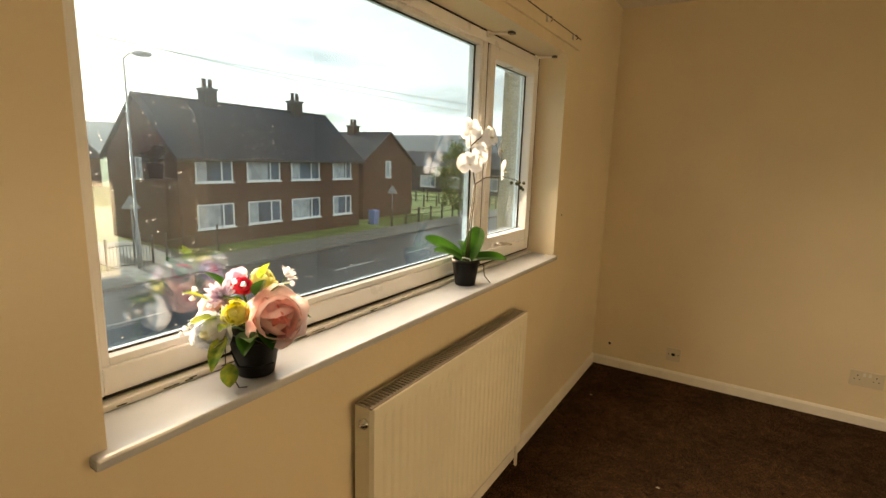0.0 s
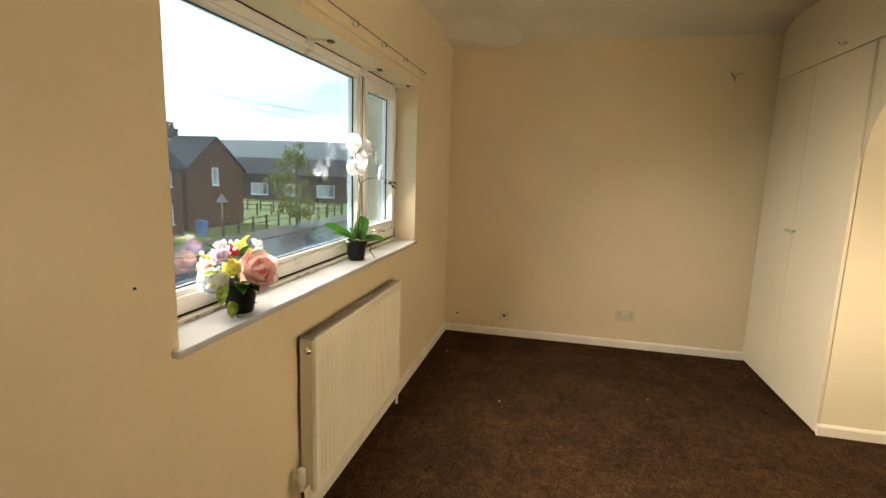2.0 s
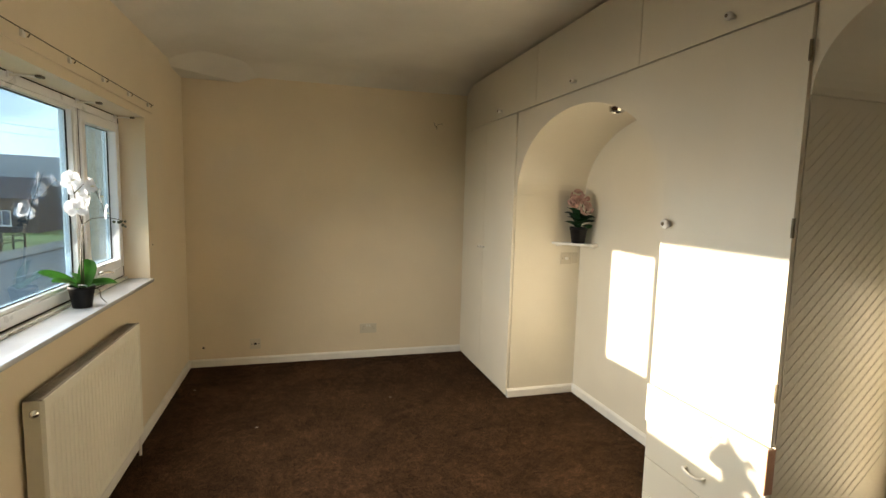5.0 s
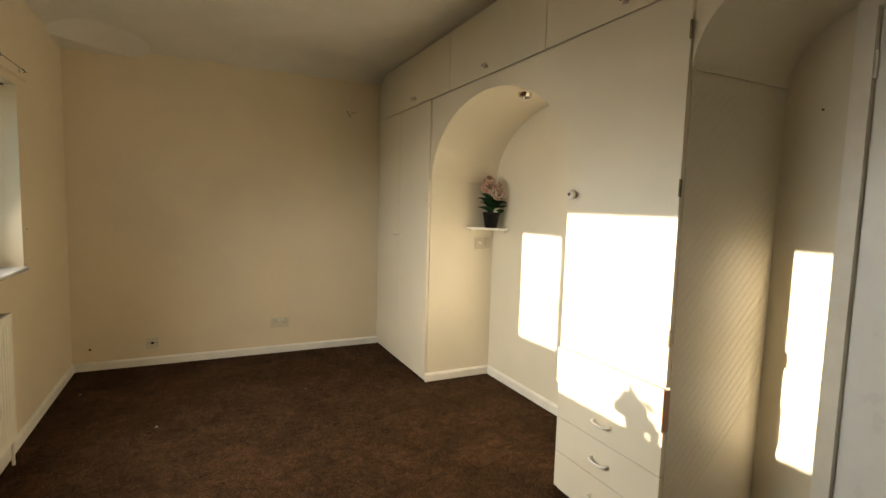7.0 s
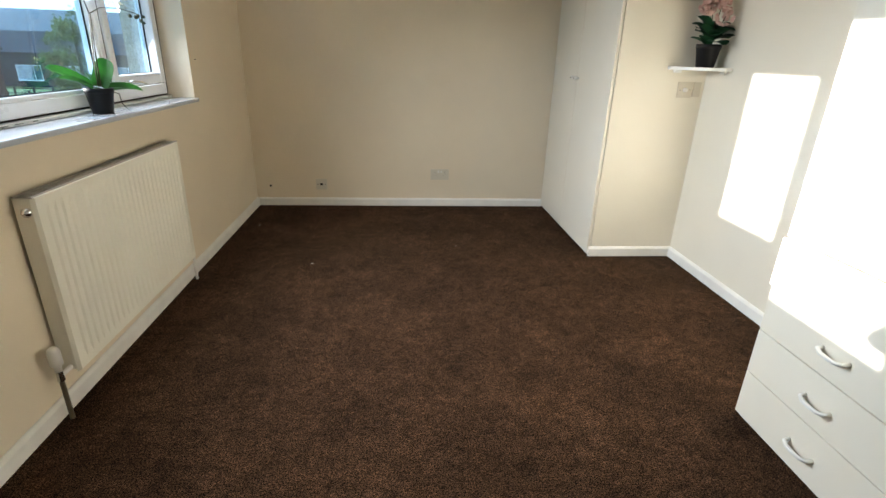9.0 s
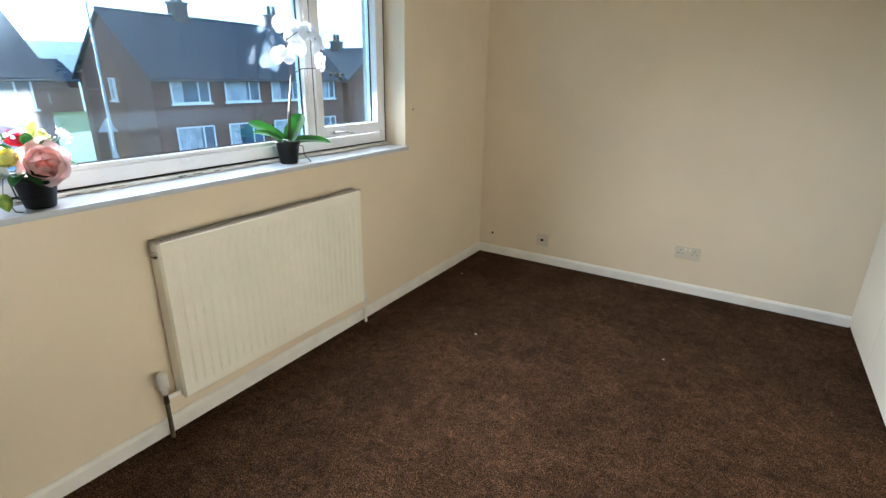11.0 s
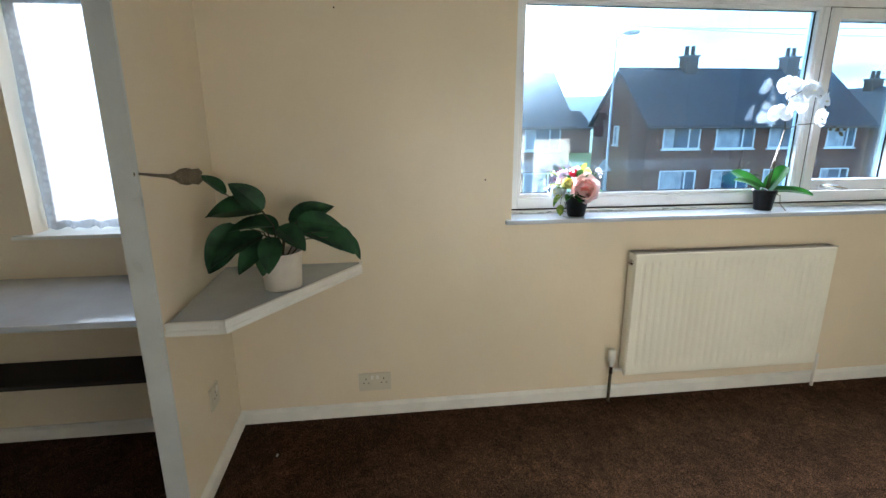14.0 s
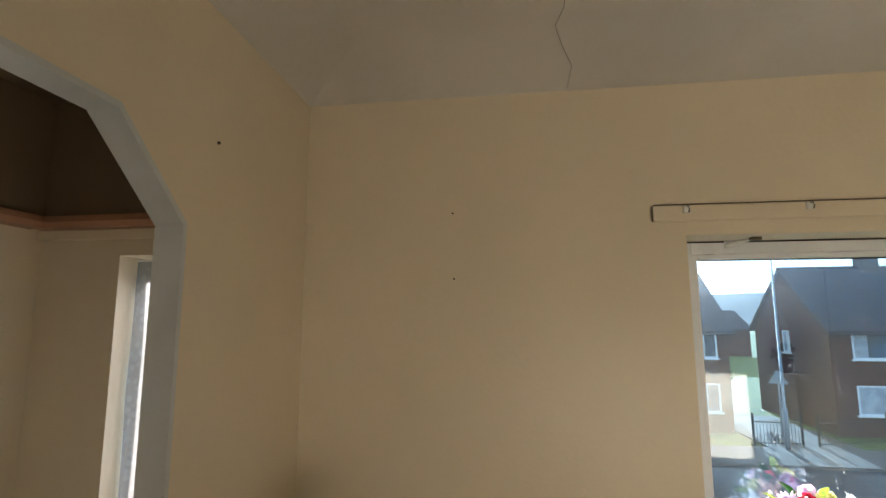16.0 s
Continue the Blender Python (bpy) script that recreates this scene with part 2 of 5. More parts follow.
def leaf_mat(name, col, col2, rough=0.5, trans=0.3, scale=14.0, vein=0.0):
    """Thin leaf or petal: diffuse and translucent, mottled between two colours."""
    m = mat(name, col, rough, col2=col2, scale=scale, grain=150, bump=0.08, spec=0.3, vary=0.12)
    nt = m.node_tree
    N, L = nt.nodes, nt.links
    b = N["Principled BSDF"]
    src = b.inputs["Base Color"].links[0].from_socket
    tl = N.new("ShaderNodeBsdfTranslucent")
    mx = N.new("ShaderNodeMixShader")
    mx.inputs[0].default_value = trans
    L.new(src, tl.inputs[0])
    L.new(b.outputs[0], mx.inputs[1])
    L.new(tl.outputs[0], mx.inputs[2])
    L.new(mx.outputs[0], N["Material Output"].inputs[0])
    return m


M_LEAF = leaf_mat("orchid_leaf", (0.028, 0.135, 0.020), (0.013, 0.07, 0.012), 0.32, 0.22)
M_LEAF_D = leaf_mat("dark_silk_leaf", (0.024, 0.092, 0.034), (0.006, 0.024, 0.010), 0.55, 0.12)
M_LEAF_Y = leaf_mat("variegated_leaf", (0.45, 0.50, 0.08), (0.08, 0.20, 0.03), 0.5, 0.4, 45)
M_WHITEP = leaf_mat("white_petal", (0.84, 0.88, 0.93), (0.72, 0.77, 0.83), 0.6, 0.38, 60)
M_CREAMP = leaf_mat("cream_petal", (0.82, 0.80, 0.62), (0.75, 0.74, 0.55), 0.6, 0.4)
M_PINKP = leaf_mat("pale_pink_petal", (0.96, 0.79, 0.76), (0.95, 0.68, 0.65), 0.6, 0.65)
M_CORAL = leaf_mat("coral_petal", (0.95, 0.48, 0.42), (0.93, 0.36, 0.32), 0.6, 0.65)
M_REDP = leaf_mat("red_petal", (0.70, 0.03, 0.08), (0.55, 0.02, 0.05), 0.6, 0.3)
M_YELP = leaf_mat("yellow_petal", (0.90, 0.88, 0.46), (0.86, 0.82, 0.34), 0.6, 0.5)
M_LILAC = leaf_mat("lilac_petal", (0.66, 0.48, 0.68), (0.72, 0.62, 0.74), 0.6, 0.35)
M_DUSTY = leaf_mat("dusty_pink_petal", (0.80, 0.58, 0.50), (0.66, 0.42, 0.36), 0.7, 0.25, 60)
M_STEM = mat("brown_stem", (0.055, 0.045, 0.022), 0.5, mottle=0.2, scale=40)
M_BUD = mat("dark_bud", (0.06, 0.08, 0.04), 0.5, mottle=0.2, scale=60)
M_POTW = mat("cream_ceramic", (0.66, 0.60, 0.51), 0.45, mottle=0.06, scale=14, bump=0.04)
M_SOIL = mat("dark_foam", (0.02, 0.018, 0.014), 0.95, bump=0.5, grain=90)
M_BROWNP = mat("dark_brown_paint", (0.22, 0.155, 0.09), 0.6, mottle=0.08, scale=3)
M_WOOD = mat("orange_stained_wood", (0.50, 0.25, 0.14), 0.4, mottle=0.1, scale=5, grain=40, bump=0.05)

# ---- building helpers ----
WORLD = {}


def box(bm, x0, x1, y0, y1, z0, z1, bevel=0.0):
    vs = [bm.verts.new((x, y, z)) for x in (x0, x1) for y in (y0, y1) for z in (z0, z1)]
    fs = [bm.faces.new([vs[i] for i in f]) for f in ((0, 1, 3, 2), (4, 6, 7, 5), (0, 4, 5, 1), (2, 3, 7, 6), (0, 2, 6, 4), (1, 5, 7, 3))]
    if bevel:
        es = list({e for f in fs for e in f.edges})
        bmesh.ops.bevel(bm, geom=es, offset=bevel, segments=2, profile=0.6, affect="EDGES")
    return fs


def bbox(x0, x1, y0, y1, z0, z1, bevel=0.0):
    bm = bmesh.new()
    box(bm, x0, x1, y0, y1, z0, z1, bevel)
    return bm


def prism(pts, axis, a0, a1, bm=None, bevel=0.0):
    """Extrudes a flat outline along an axis. pts are (u, v): (y, z) for x, (x, z) for y, (x, y) for z."""
    bm = bm or bmesh.new()
    put = {"x": lambda u, v, a: (a, u, v), "y": lambda u, v, a: (u, a, v), "z": lambda u, v, a: (u, v, a)}[axis]
    lo = [bm.verts.new(put(u, v, a0)) for u, v in pts]
    hi = [bm.verts.new(put(u, v, a1)) for u, v in pts]
    fs = [bm.faces.new(lo), bm.faces.new(hi[::-1])]
    n = len(pts)
    for i in range(n):
        fs.append(bm.faces.new((lo[i], hi[i], hi[(i + 1) % n], lo[(i + 1) % n])))
    bmesh.ops.recalc_face_normals(bm, faces=fs)
    if bevel:
        es = list(fs[0].edges) + list(fs[1].edges)
        bmesh.ops.bevel(bm, geom=es, offset=bevel, segments=2, profile=0.6, affect="EDGES")
    return bm


def lathe(profile, segs=24, m=None, bm=None):
    """Turns (radius, height) pairs about z, closed at radius 0; m places it."""
    bm = bm or bmesh.new()
    m = m or Matrix.Identity(4)
    rings = []
    for r, z in profile:
        if r < 1e-6:
            rings.append([bm.verts.new(m @ Vector((0, 0, z)))])
        else:
            rings.append([bm.verts.new(m @ Vector((r * math.cos(2 * math.pi * i / segs), r * math.sin(2 * math.pi * i / segs), z))) for i in range(segs)])
    fs = []
    for a, b in zip(rings, rings[1:]):
        for i in range(segs):
            j = (i + 1) % segs
            if len(a) == 1 and len(b) == 1:
                continue
            if len(a) == 1:
                fs.append(bm.faces.new((a[0], b[j], b[i])))
            elif len(b) == 1:
                fs.append(bm.faces.new((a[i], a[j], b[0])))
            else:
                fs.append(bm.faces.new((a[i], a[j], b[j], b[i])))
    bmesh.ops.recalc_face_normals(bm, faces=fs)
    return bm


def tube(pts, radii, segs=8, bm=None):
    """A round rod through the points, with a radius at each."""
    bm = bm or bmesh.new()
    pts = [Vector(p) for p in pts]
    if not hasattr(radii, "__len__"):
        radii = [radii] * len(pts)
    rings = []
    for i, p in enumerate(pts):
        d = (pts[min(i + 1, len(pts) - 1)] - pts[max(i - 1, 0)]).normalized()
        q = d.to_track_quat("Z", "Y")
        rings.append([bm.verts.new(p + q @ Vector((radii[i] * math.cos(2 * math.pi * k / segs), radii[i] * math.sin(2 * math.pi * k / segs), 0))) for k in range(segs)])
    for a, b in zip(rings, rings[1:]):
        for k in range(segs):
            bm.faces.new((a[k], a[(k + 1) % segs], b[(k + 1) % segs], b[k]))
    bm.faces.new(rings[0][::-1])
    bm.faces.new(rings[-1])
    return bm


def mesh_of(name, bm, material, smooth=False):
    me = bpy.data.meshes.new(name)
    bm.normal_update()
    bm.to_mesh(me)
    bm.free()
    me.materials.append(material)
    if smooth:
        me.polygons.foreach_set("use_smooth", [True] * len(me.polygons))
    return me


def thing(name, label, category, base, group="", kind=""):
    ob = new(name)
    ob.empty_display_size = 0.1
    ob.location = base
    WORLD[ob] = Matrix.Translation(base)
    return tagged(ob, label, category, group, kind)


def part(name, bm, material, parent, label="", smooth=False):
    ob = new(name, mesh_of(name, bm, material, smooth))
    ob.parent = parent
    ob.matrix_parent_inverse = WORLD[parent].inverted()
    WORLD[ob] = Matrix.Identity(4)
    if label:
        tagged(ob, label)
    return ob


def solid(name, bm, material, label="", category="", group="", kind="", smooth=False):
    ob = new(name, mesh_of(name, bm, material, smooth))
    WORLD[ob] = Matrix.Identity(4)
    return tagged(ob, label, category, group, kind)


def setting(name, bm, material, label, category, smooth=False):
    return solid(name, bm, material, label, category, kind="structure", smooth=smooth)


# ---- the room ----
RX, RY, RZ = 2.872, 4.24, 2.43           # window wall x=0, arch wall y=0
CF = 2.322                                # fronts of the fitted cupboards
NOOK_Y = -1.015                          # end wall of the nook
OUT = -0.215                              # outer face of the window wall

setting("floor", bbox(OUT, 3.1, -1.3, 4.5, -0.12, 0.0), M_CARPET, "dark brown twist-pile carpet, worn and speckled", "floor")

WY0, WY1, WZ0, WZ1 = 1.219, 3.262, 0.884, 1.862      # window opening
NY0, NY1, NZ0, NZ1 = -0.692, -0.17, 0.895, 1.836     # nook window opening
AT = -0.052
bm = bmesh.new()
for y0, y1, z0, z1 in ((AT, WY0, 0, 2.6), (WY0, WY1, 0, WZ0), (WY0, WY1, WZ1, 2.6), (WY1, 4.5, 0, 2.6)):
    box(bm, OUT, 0, y0, y1, z0, z1)
setting("wall_west", bm, M_WALL, "cream painted plaster wall around the window", "wall")
bm = bmesh.new()
for y0, y1, z0, z1 in ((-1.3, NY0, 0, 2.6), (NY0, NY1, 0, NZ0), (NY0, NY1, NZ1, 2.6), (NY1, AT, 0, 2.6)):
    box(bm, OUT, 0.0, y0, y1, z0, z1)
setting("wall_nook_window", bm, M_WALL, "cream painted wall of the nook around its small window", "wall")
setting("wall_north", bbox(0, 3.1, RY, 4.5, 0, 2.6), M_WALL, "plain cream painted plaster wall", "wall")
bm = bmesh.new()
box(bm, RX, 3.1, 0.78, RY, 0, 2.6)
box(bm, RX, 3.1, -1.3, 0.0, 0, 2.6)
box(bm, RX, 3.1, 0.0, 0.78, 2.0, 2.6)
setting("wall_east", bm, M_CUP, "cream painted wall behind the fitted cupboards", "wall")
setting("wall_nook", bbox(0.0, RX, -1.3, NOOK_Y, 0, 2.6), M_WALL, "cream painted end wall of the nook", "wall")

# arch wall with a chamfered opening
AX0, AX1, AZ0, AZ1 = 0.622, 2.30, 1.814, 1.996
bm = prism([(0, 0), (AX0, 0), (AX0, AZ0), (AX0 + 0.2, AZ1), (AX1 - 0.2, AZ1), (AX1, AZ0), (AX1, 0), (RX, 0), (RX, 2.6), (0, 2.6)], "y", AT, 0)
setting("wall_south", bm, M_WALL, "cream painted partition with a chamfered archway", "wall")

# coved ceiling
def ceil_z(x, y):
    d = min(x, RY - y, y)
    u = max(0.0, min(1.0, d / 0.28))
    return 2.35 + 0.08 * math.sin(u * math.pi / 2)


bm = bmesh.new()
xs = [0, .03, .06, .1, .14, .18, .22, .26, .3, .6, 1.2, 1.8, 2.4, 2.9]
ys = [0, .03, .06, .1, .14, .18, .22, .26, .3, 1, 2, 3, 3.95, 3.99, 4.03, 4.07, 4.11, 4.15, 4.19, 4.22, 4.25]
grid = [[bm.verts.new((x, y, ceil_z(x, y))) for y in ys] for x in xs]
for i in range(len(xs) - 1):
    for j in range(len(ys) - 1):
        bm.faces.new((grid[i][j], grid[i][j + 1], grid[i + 1][j + 1], grid[i + 1][j]))
box(bm, -0.3, 3.1, -1.3, 4.5, 2.6, 2.7)
setting("ceiling", bm, M_CEIL, "off-white plaster ceiling with a coved edge", "ceiling", smooth=False)

# ---- fitted cupboards along the east wall ----
def arch_pts(yc, half, z0, rise, n=40):
    return [(yc + half * math.cos(math.pi * i / n), z0 + rise * math.sin(math.pi * i / n)) for i in range(n + 1)]


OZ = 2.040                                # line between the tall doors and the top cupboards
DOOR_T = 0.018


def knob(parent, y, z, r=0.017):
    m = Matrix.Translation((CF, y, z)) @ Matrix.Rotation(radians(-90), 4, "Y")
    k = part("knob", lathe([(0, 0), (r * 0.55, 0), (r * 0.5, 0.012), (r * 0.95, 0.016), (r, 0.024), (r * 0.8, 0.031), (r * 0.45, 0.033), (0, 0.033)], 20, m), M_TRIM, parent, "round cream knob", smooth=True)
    m2 = m @ Matrix.Translation((0, 0, 0.0325))
    part("knob_centre", lathe([(0, 0), (r * 0.42, 0), (r * 0.36, 0.003), (0, 0.0035)], 14, m2), M_BRASS, k, "brass screw cap", smooth=True)


def hinge(parent, y, z, x=CF):
    part("hinge", tube([(x - 0.004, y, z - 0.03), (x - 0.004, y, z + 0.03)], 0.005, 8), M_BRASS, parent)


# double wardrobe
w = thing("wardrobe", "cream painted double-door fitted wardrobe, closed, against the wall", "wardrobe", (2.6, 3.69, 0))
part("side_panel", bbox(CF + DOOR_T + 0.004, RX, 3.13, 3.15, 0, 2.03), M_CUP, w)
part("side_panel", bbox(CF + DOOR_T + 0.004, RX, 4.222, 4.239, 0, 2.03), M_CUP, w)
part("plinth", bbox(CF + DOOR_T + 0.004, RX, 3.15, 4.222, 0.0, 0.03), M_CUP, w)
part("back_panel", bbox(CF + DOOR_T + 0.004, CF + DOOR_T + 0.03, 3.15, 4.222, 0.03, 2.03), M_CUP, w)
for y0, y1, ky in ((3.132, 3.704, 3.675), (3.709, 4.235, 3.735)):
    d = part("door", bbox(CF, CF + DOOR_T, y0, y1, 0.012, OZ - 0.004, 0.002), M_CUP, w)
    knob(d, ky, 1.05, 0.012)
# tall cupboard with drawers
tallc = thing("tall_cupboard", "cream painted tall cupboard with drawers below its door", "cupboard", (2.6, 1.345, 0))
part("side_panel", bbox(CF + DOOR_T + 0.004, RX, 1.062, 1.078, 0, 2.03), M_CUP, tallc)
part("side_panel", bbox(CF + DOOR_T + 0.004, RX, 1.61, 1.628, 0, 2.03), M_CUP, tallc)
part("back_panel", bbox(CF + DOOR_T + 0.004, CF + DOOR_T + 0.02, 1.078, 1.61, 0, 2.03), M_CUP, tallc)
d = part("door", bbox(CF, CF + DOOR_T, 1.062, 1.629, 0.68, OZ - 0.004, 0.002), M_CUP, tallc)
knob(d, 1.585, 1.362, 0.02)
for hz in (0.86, 1.38, 1.90):
    hinge(d, 1.058, hz)
for k, (z0, z1) in enumerate(((0.518, 0.676), (0.354, 0.514), (0.192, 0.350), (0.022, 0.188))):
    out = 0.012 if k == 0 else 0.0
    dr = part("drawer", bbox(CF - out, CF + DOOR_T - out, 1.062, 1.629, z0, z1, 0.002), M_CUP, tallc)
    if not k:
        part("drawer_edge", bbox(CF - out + 0.0005, CF + DOOR_T + 0.003, 1.0585, 1.0618, z0 + 0.004, z1 - 0.004), M_WOOD, dr, "bare brown wood edge")
    if k:
        zc = (z0 + z1) / 2 - 0.002
        part("handle", tube([(CF + 0.002, 1.395, zc), (CF - 0.018, 1.393, zc - 0.002), (CF - 0.026, 1.375, zc - 0.006), (CF - 0.027, 1.35, zc - 0.007), (CF - 0.026, 1.325, zc - 0.006), (CF - 0.018, 1.307, zc - 0.002), (CF + 0.002, 1.305, zc)], 0.006, 8), M_TRIM, dr, "cream bow handle", smooth=True)
# arched recess: a vault between the wardrobe and the tall cupboard, and a second one in front of the door
PF = CF + 0.012
bm = prism([(3.13, 1.477), (3.13, OZ - 0.004), (1.629, OZ - 0.004), (1.629, 1.477)] + arch_pts(2.378, 0.727, 1.477, 0.487)[::-1], "x", PF, RX)
setting("arch_1", bm, M_CUP, "cream plastered arch over the alcove between the cupboards", "arch", smooth=False)
corner = [(0.28 * math.cos(math.pi / 2 * i / 16), 0.245 * math.sin(math.pi / 2 * i / 16)) for i in range(17)]
out2 = [(1.060, 1.775), (1.060, OZ - 0.004), (0.0, OZ - 0.004), (0.0, 1.775)] + [(0.285 - u, 1.775 + v) for u, v in corner] + [(0.775 + u, 1.775 + v) for u, v in corner[::-1]]
clean = [p for k, p in enumerate(out2) if (Vector(p) - Vector(out2[k - 1])).length > 1e-4]
bm = prism(clean, "x", PF, RX)
setting("arch_2", bm, M_CUP, "cream plastered arch over the doorway alcove", "arch")
# top cupboards
for y0, y1, ky in ((2.850, 4.235, 3.405), (1.847, 2.846, 2.373), (0.84, 1.843, 1.350), (0.005, 0.836, 0.42)):
    t = thing("top_cupboard", "cream painted top cupboard door above the wardrobes, closed", "cupboard", (2.6, (y0 + y1) / 2, OZ), "top cupboards")
    part("body", bbox(CF + DOOR_T + 0.003, RX, y0, y1, OZ, 2.42), M_CUP, t)
    d = part("door", bbox(CF, CF + DOOR_T, y0, y1, OZ + 0.002, 2.416, 0.002), M_CUP, t)
    knob(d, ky, 2.088, 0.015)

# door in the east wall under the second arch
dd = thing("door_1", "white painted flush bedroom door, closed", "door", (RX, 0.4, 0), kind="structure")
part("door_leaf", bbox(RX - 0.012, RX + 0.03, 0.03, 0.775, 0.005, 1.975, 0.003), M_PVC, dd)
fr = part("door_frame", prism([(0.84, 0), (0.84, 2.03), (0.0, 2.03), (0.0, 1.985), (0.783, 1.985), (0.783, 0)], "x", RX - 0.028, RX + 0.10), M_TRIM, dd)
for hz in (0.25, 1.80):
    part("hinge", tube([(RX - 0.016, 0.779, hz - 0.045), (RX - 0.016, 0.779, hz + 0.045)], 0.006, 8), M_TRIM, dd)

# ---- skirting ----
def skirt(x0, y0, x1, y1, h=0.062, t=0.016, z=0.0):
    """A board along a wall from one floor point to another, standing on the left of its run."""
    d = Vector((x1 - x0, y1 - y0, 0))
    n = Vector((-d.y, d.x, 0)).normalized()
    prof = [(0, 0), (t, 0), (t, h * 0.80), (t * 0.55, h * 0.95), (t * 0.3, h), (0, h)]
    bm = bmesh.new()
    a = [bm.verts.new(Vector((x0, y0, z)) + n * u + Vector((0, 0, v))) for u, v in prof]
    b = [bm.verts.new(Vector((x1, y1, z)) + n * u + Vector((0, 0, v))) for u, v in prof]
    bm.faces.new(a)
    bm.faces.new(b[::-1])
    for i in range(len(prof)):
        bm.faces.new((a[i], b[i], b[(i + 1) % len(prof)], a[(i + 1) % len(prof)]))
    bmesh.ops.recalc_face_normals(bm, faces=bm.faces)
    setting("baseboard", bm, M_TRIM, "white painted skirting board, chipped along its edge", "skirting")


skirt(0, RY, 0, 0)
skirt(CF, RY, 0.016, RY)
skirt(RX, 3.13, CF + 0.006, 3.13)
skirt(RX, 1.63, RX, 3.114)
skirt(RX - 0.016, 1.062, CF + 0.006, 1.062)
skirt(RX, 0.84, RX, 1.062)
skirt(0.016, 0, AX0, 0)
skirt(0, AT, 0, NOOK_Y)
skirt(0.016, NOOK_Y, RX, NOOK_Y)

# archway lining
bm = prism([(AX0, 0), (AX0, AZ0), (AX0 + 0.2, AZ1), (AX1 - 0.2, AZ1), (AX1, AZ0), (AX1, 0), (AX1 - 0.012, 0), (AX1 - 0.012, AZ0 - 0.006), (AX1 - 0.205, AZ1 - 0.012), (AX0 + 0.205, AZ1 - 0.012), (AX0 + 0.012, AZ0 - 0.006), (AX0 + 0.012, 0)], "y", AT - 0.006, 0.008)
setting("trim", bm, M_ARCH, "white painted lining of the chamfered archway", "trim")

# ---- window ----
win = thing("window_1", "white plastic double-glazed window with one opening light, grubby", "window", (-0.2, 2.26, WZ0), kind="structure")
FX0, FX1 = -0.21, -0.14
def rect_frame(x0, x1, y0, y1, z0, z1, l, r, b, t, bev=0.004):
    bm = bmesh.new()
    box(bm, x0, x1, y0, y0 + l, z0, z1, bev)
    box(bm, x0, x1, y1 - r, y1, z0, z1, bev)
    box(bm, x0 + 0.001, x1 - 0.001, y0 + l, y1 - r, z0, z0 + b, bev)
    box(bm, x0 + 0.001, x1 - 0.001, y0 + l, y1 - r, z1 - t, z1, bev)
    return bm


FZ0, FZ1 = 0.924, 1.865
bm = rect_frame(FX0, FX1, WY0, WY1, FZ0, FZ1, 0.062, 0.040, 0.052, 0.045)
part("window_frame", bm, M_PVC, win)
part("mullion", bbox(FX0, FX1, 2.690, 2.735, FZ0 + 0.053, FZ1 - 0.046, 0.004), M_PVC, win)
part("glazing_bead", rect_frame(FX0 + 0.01, FX1 - 0.008, WY0 + 0.062, 2.690, FZ0 + 0.052, FZ1 - 0.045, 0.016, 0.016, 0.016, 0.016, 0.003), M_PVC, win)
part("glazing_seal", rect_frame(-0.1765, -0.1705, WY0 + 0.078, 2.674, FZ0 + 0.068, FZ1 - 0.061, 0.004, 0.004, 0.004, 0.004, 0.0), M_BLACK, win, "black rubber seal")
sash = part("casement", rect_frame(FX0 + 0.01, FX1 + 0.014, 2.722, WY1 - 0.030, FZ0 + 0.060, FZ1 - 0.050, 0.046, 0.052, 0.052, 0.052, 0.006), M_PVC, win)
part("pane", bbox(-0.183, -0.177, 2.760, WY1 - 0.075, FZ0 + 0.10, FZ1 - 0.09), M_GLASS, sash)
part("pane", bbox(-0.183, -0.177, WY0 + 0.07, 2.682, FZ0 + 0.06, FZ1 - 0.055), M_GLASS, win)
for o in list(sash.children) + list(win.children):
    if o.name.startswith("pane"):
        o.visible_shadow = False
part("window_sill", bbox(-0.165, 0.022, WY0 - 0.026, WY1 + 0.004, 0.884, 0.905, 0.006), M_SILL, win, "glossy white painted sill, blue sky reflection tinted into its colour")
part("sill_upstand", bbox(-0.21, -0.118, WY0 + 0.001, WY1 - 0.001, 0.9055, 0.918, 0.002), M_TRIM, win)
part("seam", bbox(-0.21, -0.143, WY0 + 0.002, WY1 - 0.002, 0.9185, 0.9238), M_DARK, win, "black gap under the frame")
chip_rnd = random.Random(8)
for k in range(14):
    y = chip_rnd.uniform(WY0 + 0.03, WY1 - 0.05)
    ln = chip_rnd.uniform(0.006, 0.045)
    part("paint_chip", bbox(-0.121, -0.1165, y, y + ln, 0.9085 + 0.003 * (k % 2), 0.9105 + 0.003 * (k % 2)), M_STEM, win, "brown wood showing through chipped paint")

part("sash_gap", rect_frame(FX1 - 0.004, FX1 + 0.0015, 2.7185, WY1 - 0.0265, FZ0 + 0.0565, FZ1 - 0.0465, 0.003, 0.003, 0.003, 0.003, 0.0), M_DARK, win, "dark gap round the opening light")
part("sealant", rect_frame(FX1 - 0.006, FX1 + 0.0025, WY0 + 0.0005, WY1 - 0.0005, FZ0 + 0.0005, WZ1 - 0.0005, 0.004, 0.004, 0.001, 0.005, 0.0), M_DARK, win, "blackened sealant round the frame")
part("casement_seal", rect_frame(FX1 - 0.034, FX1 - 0.028, 2.7665, WY1 - 0.0815, FZ0 + 0.1105, FZ1 - 0.1015, 0.004, 0.004, 0.004, 0.004, 0.0), M_BLACK, sash, "black rubber seal")

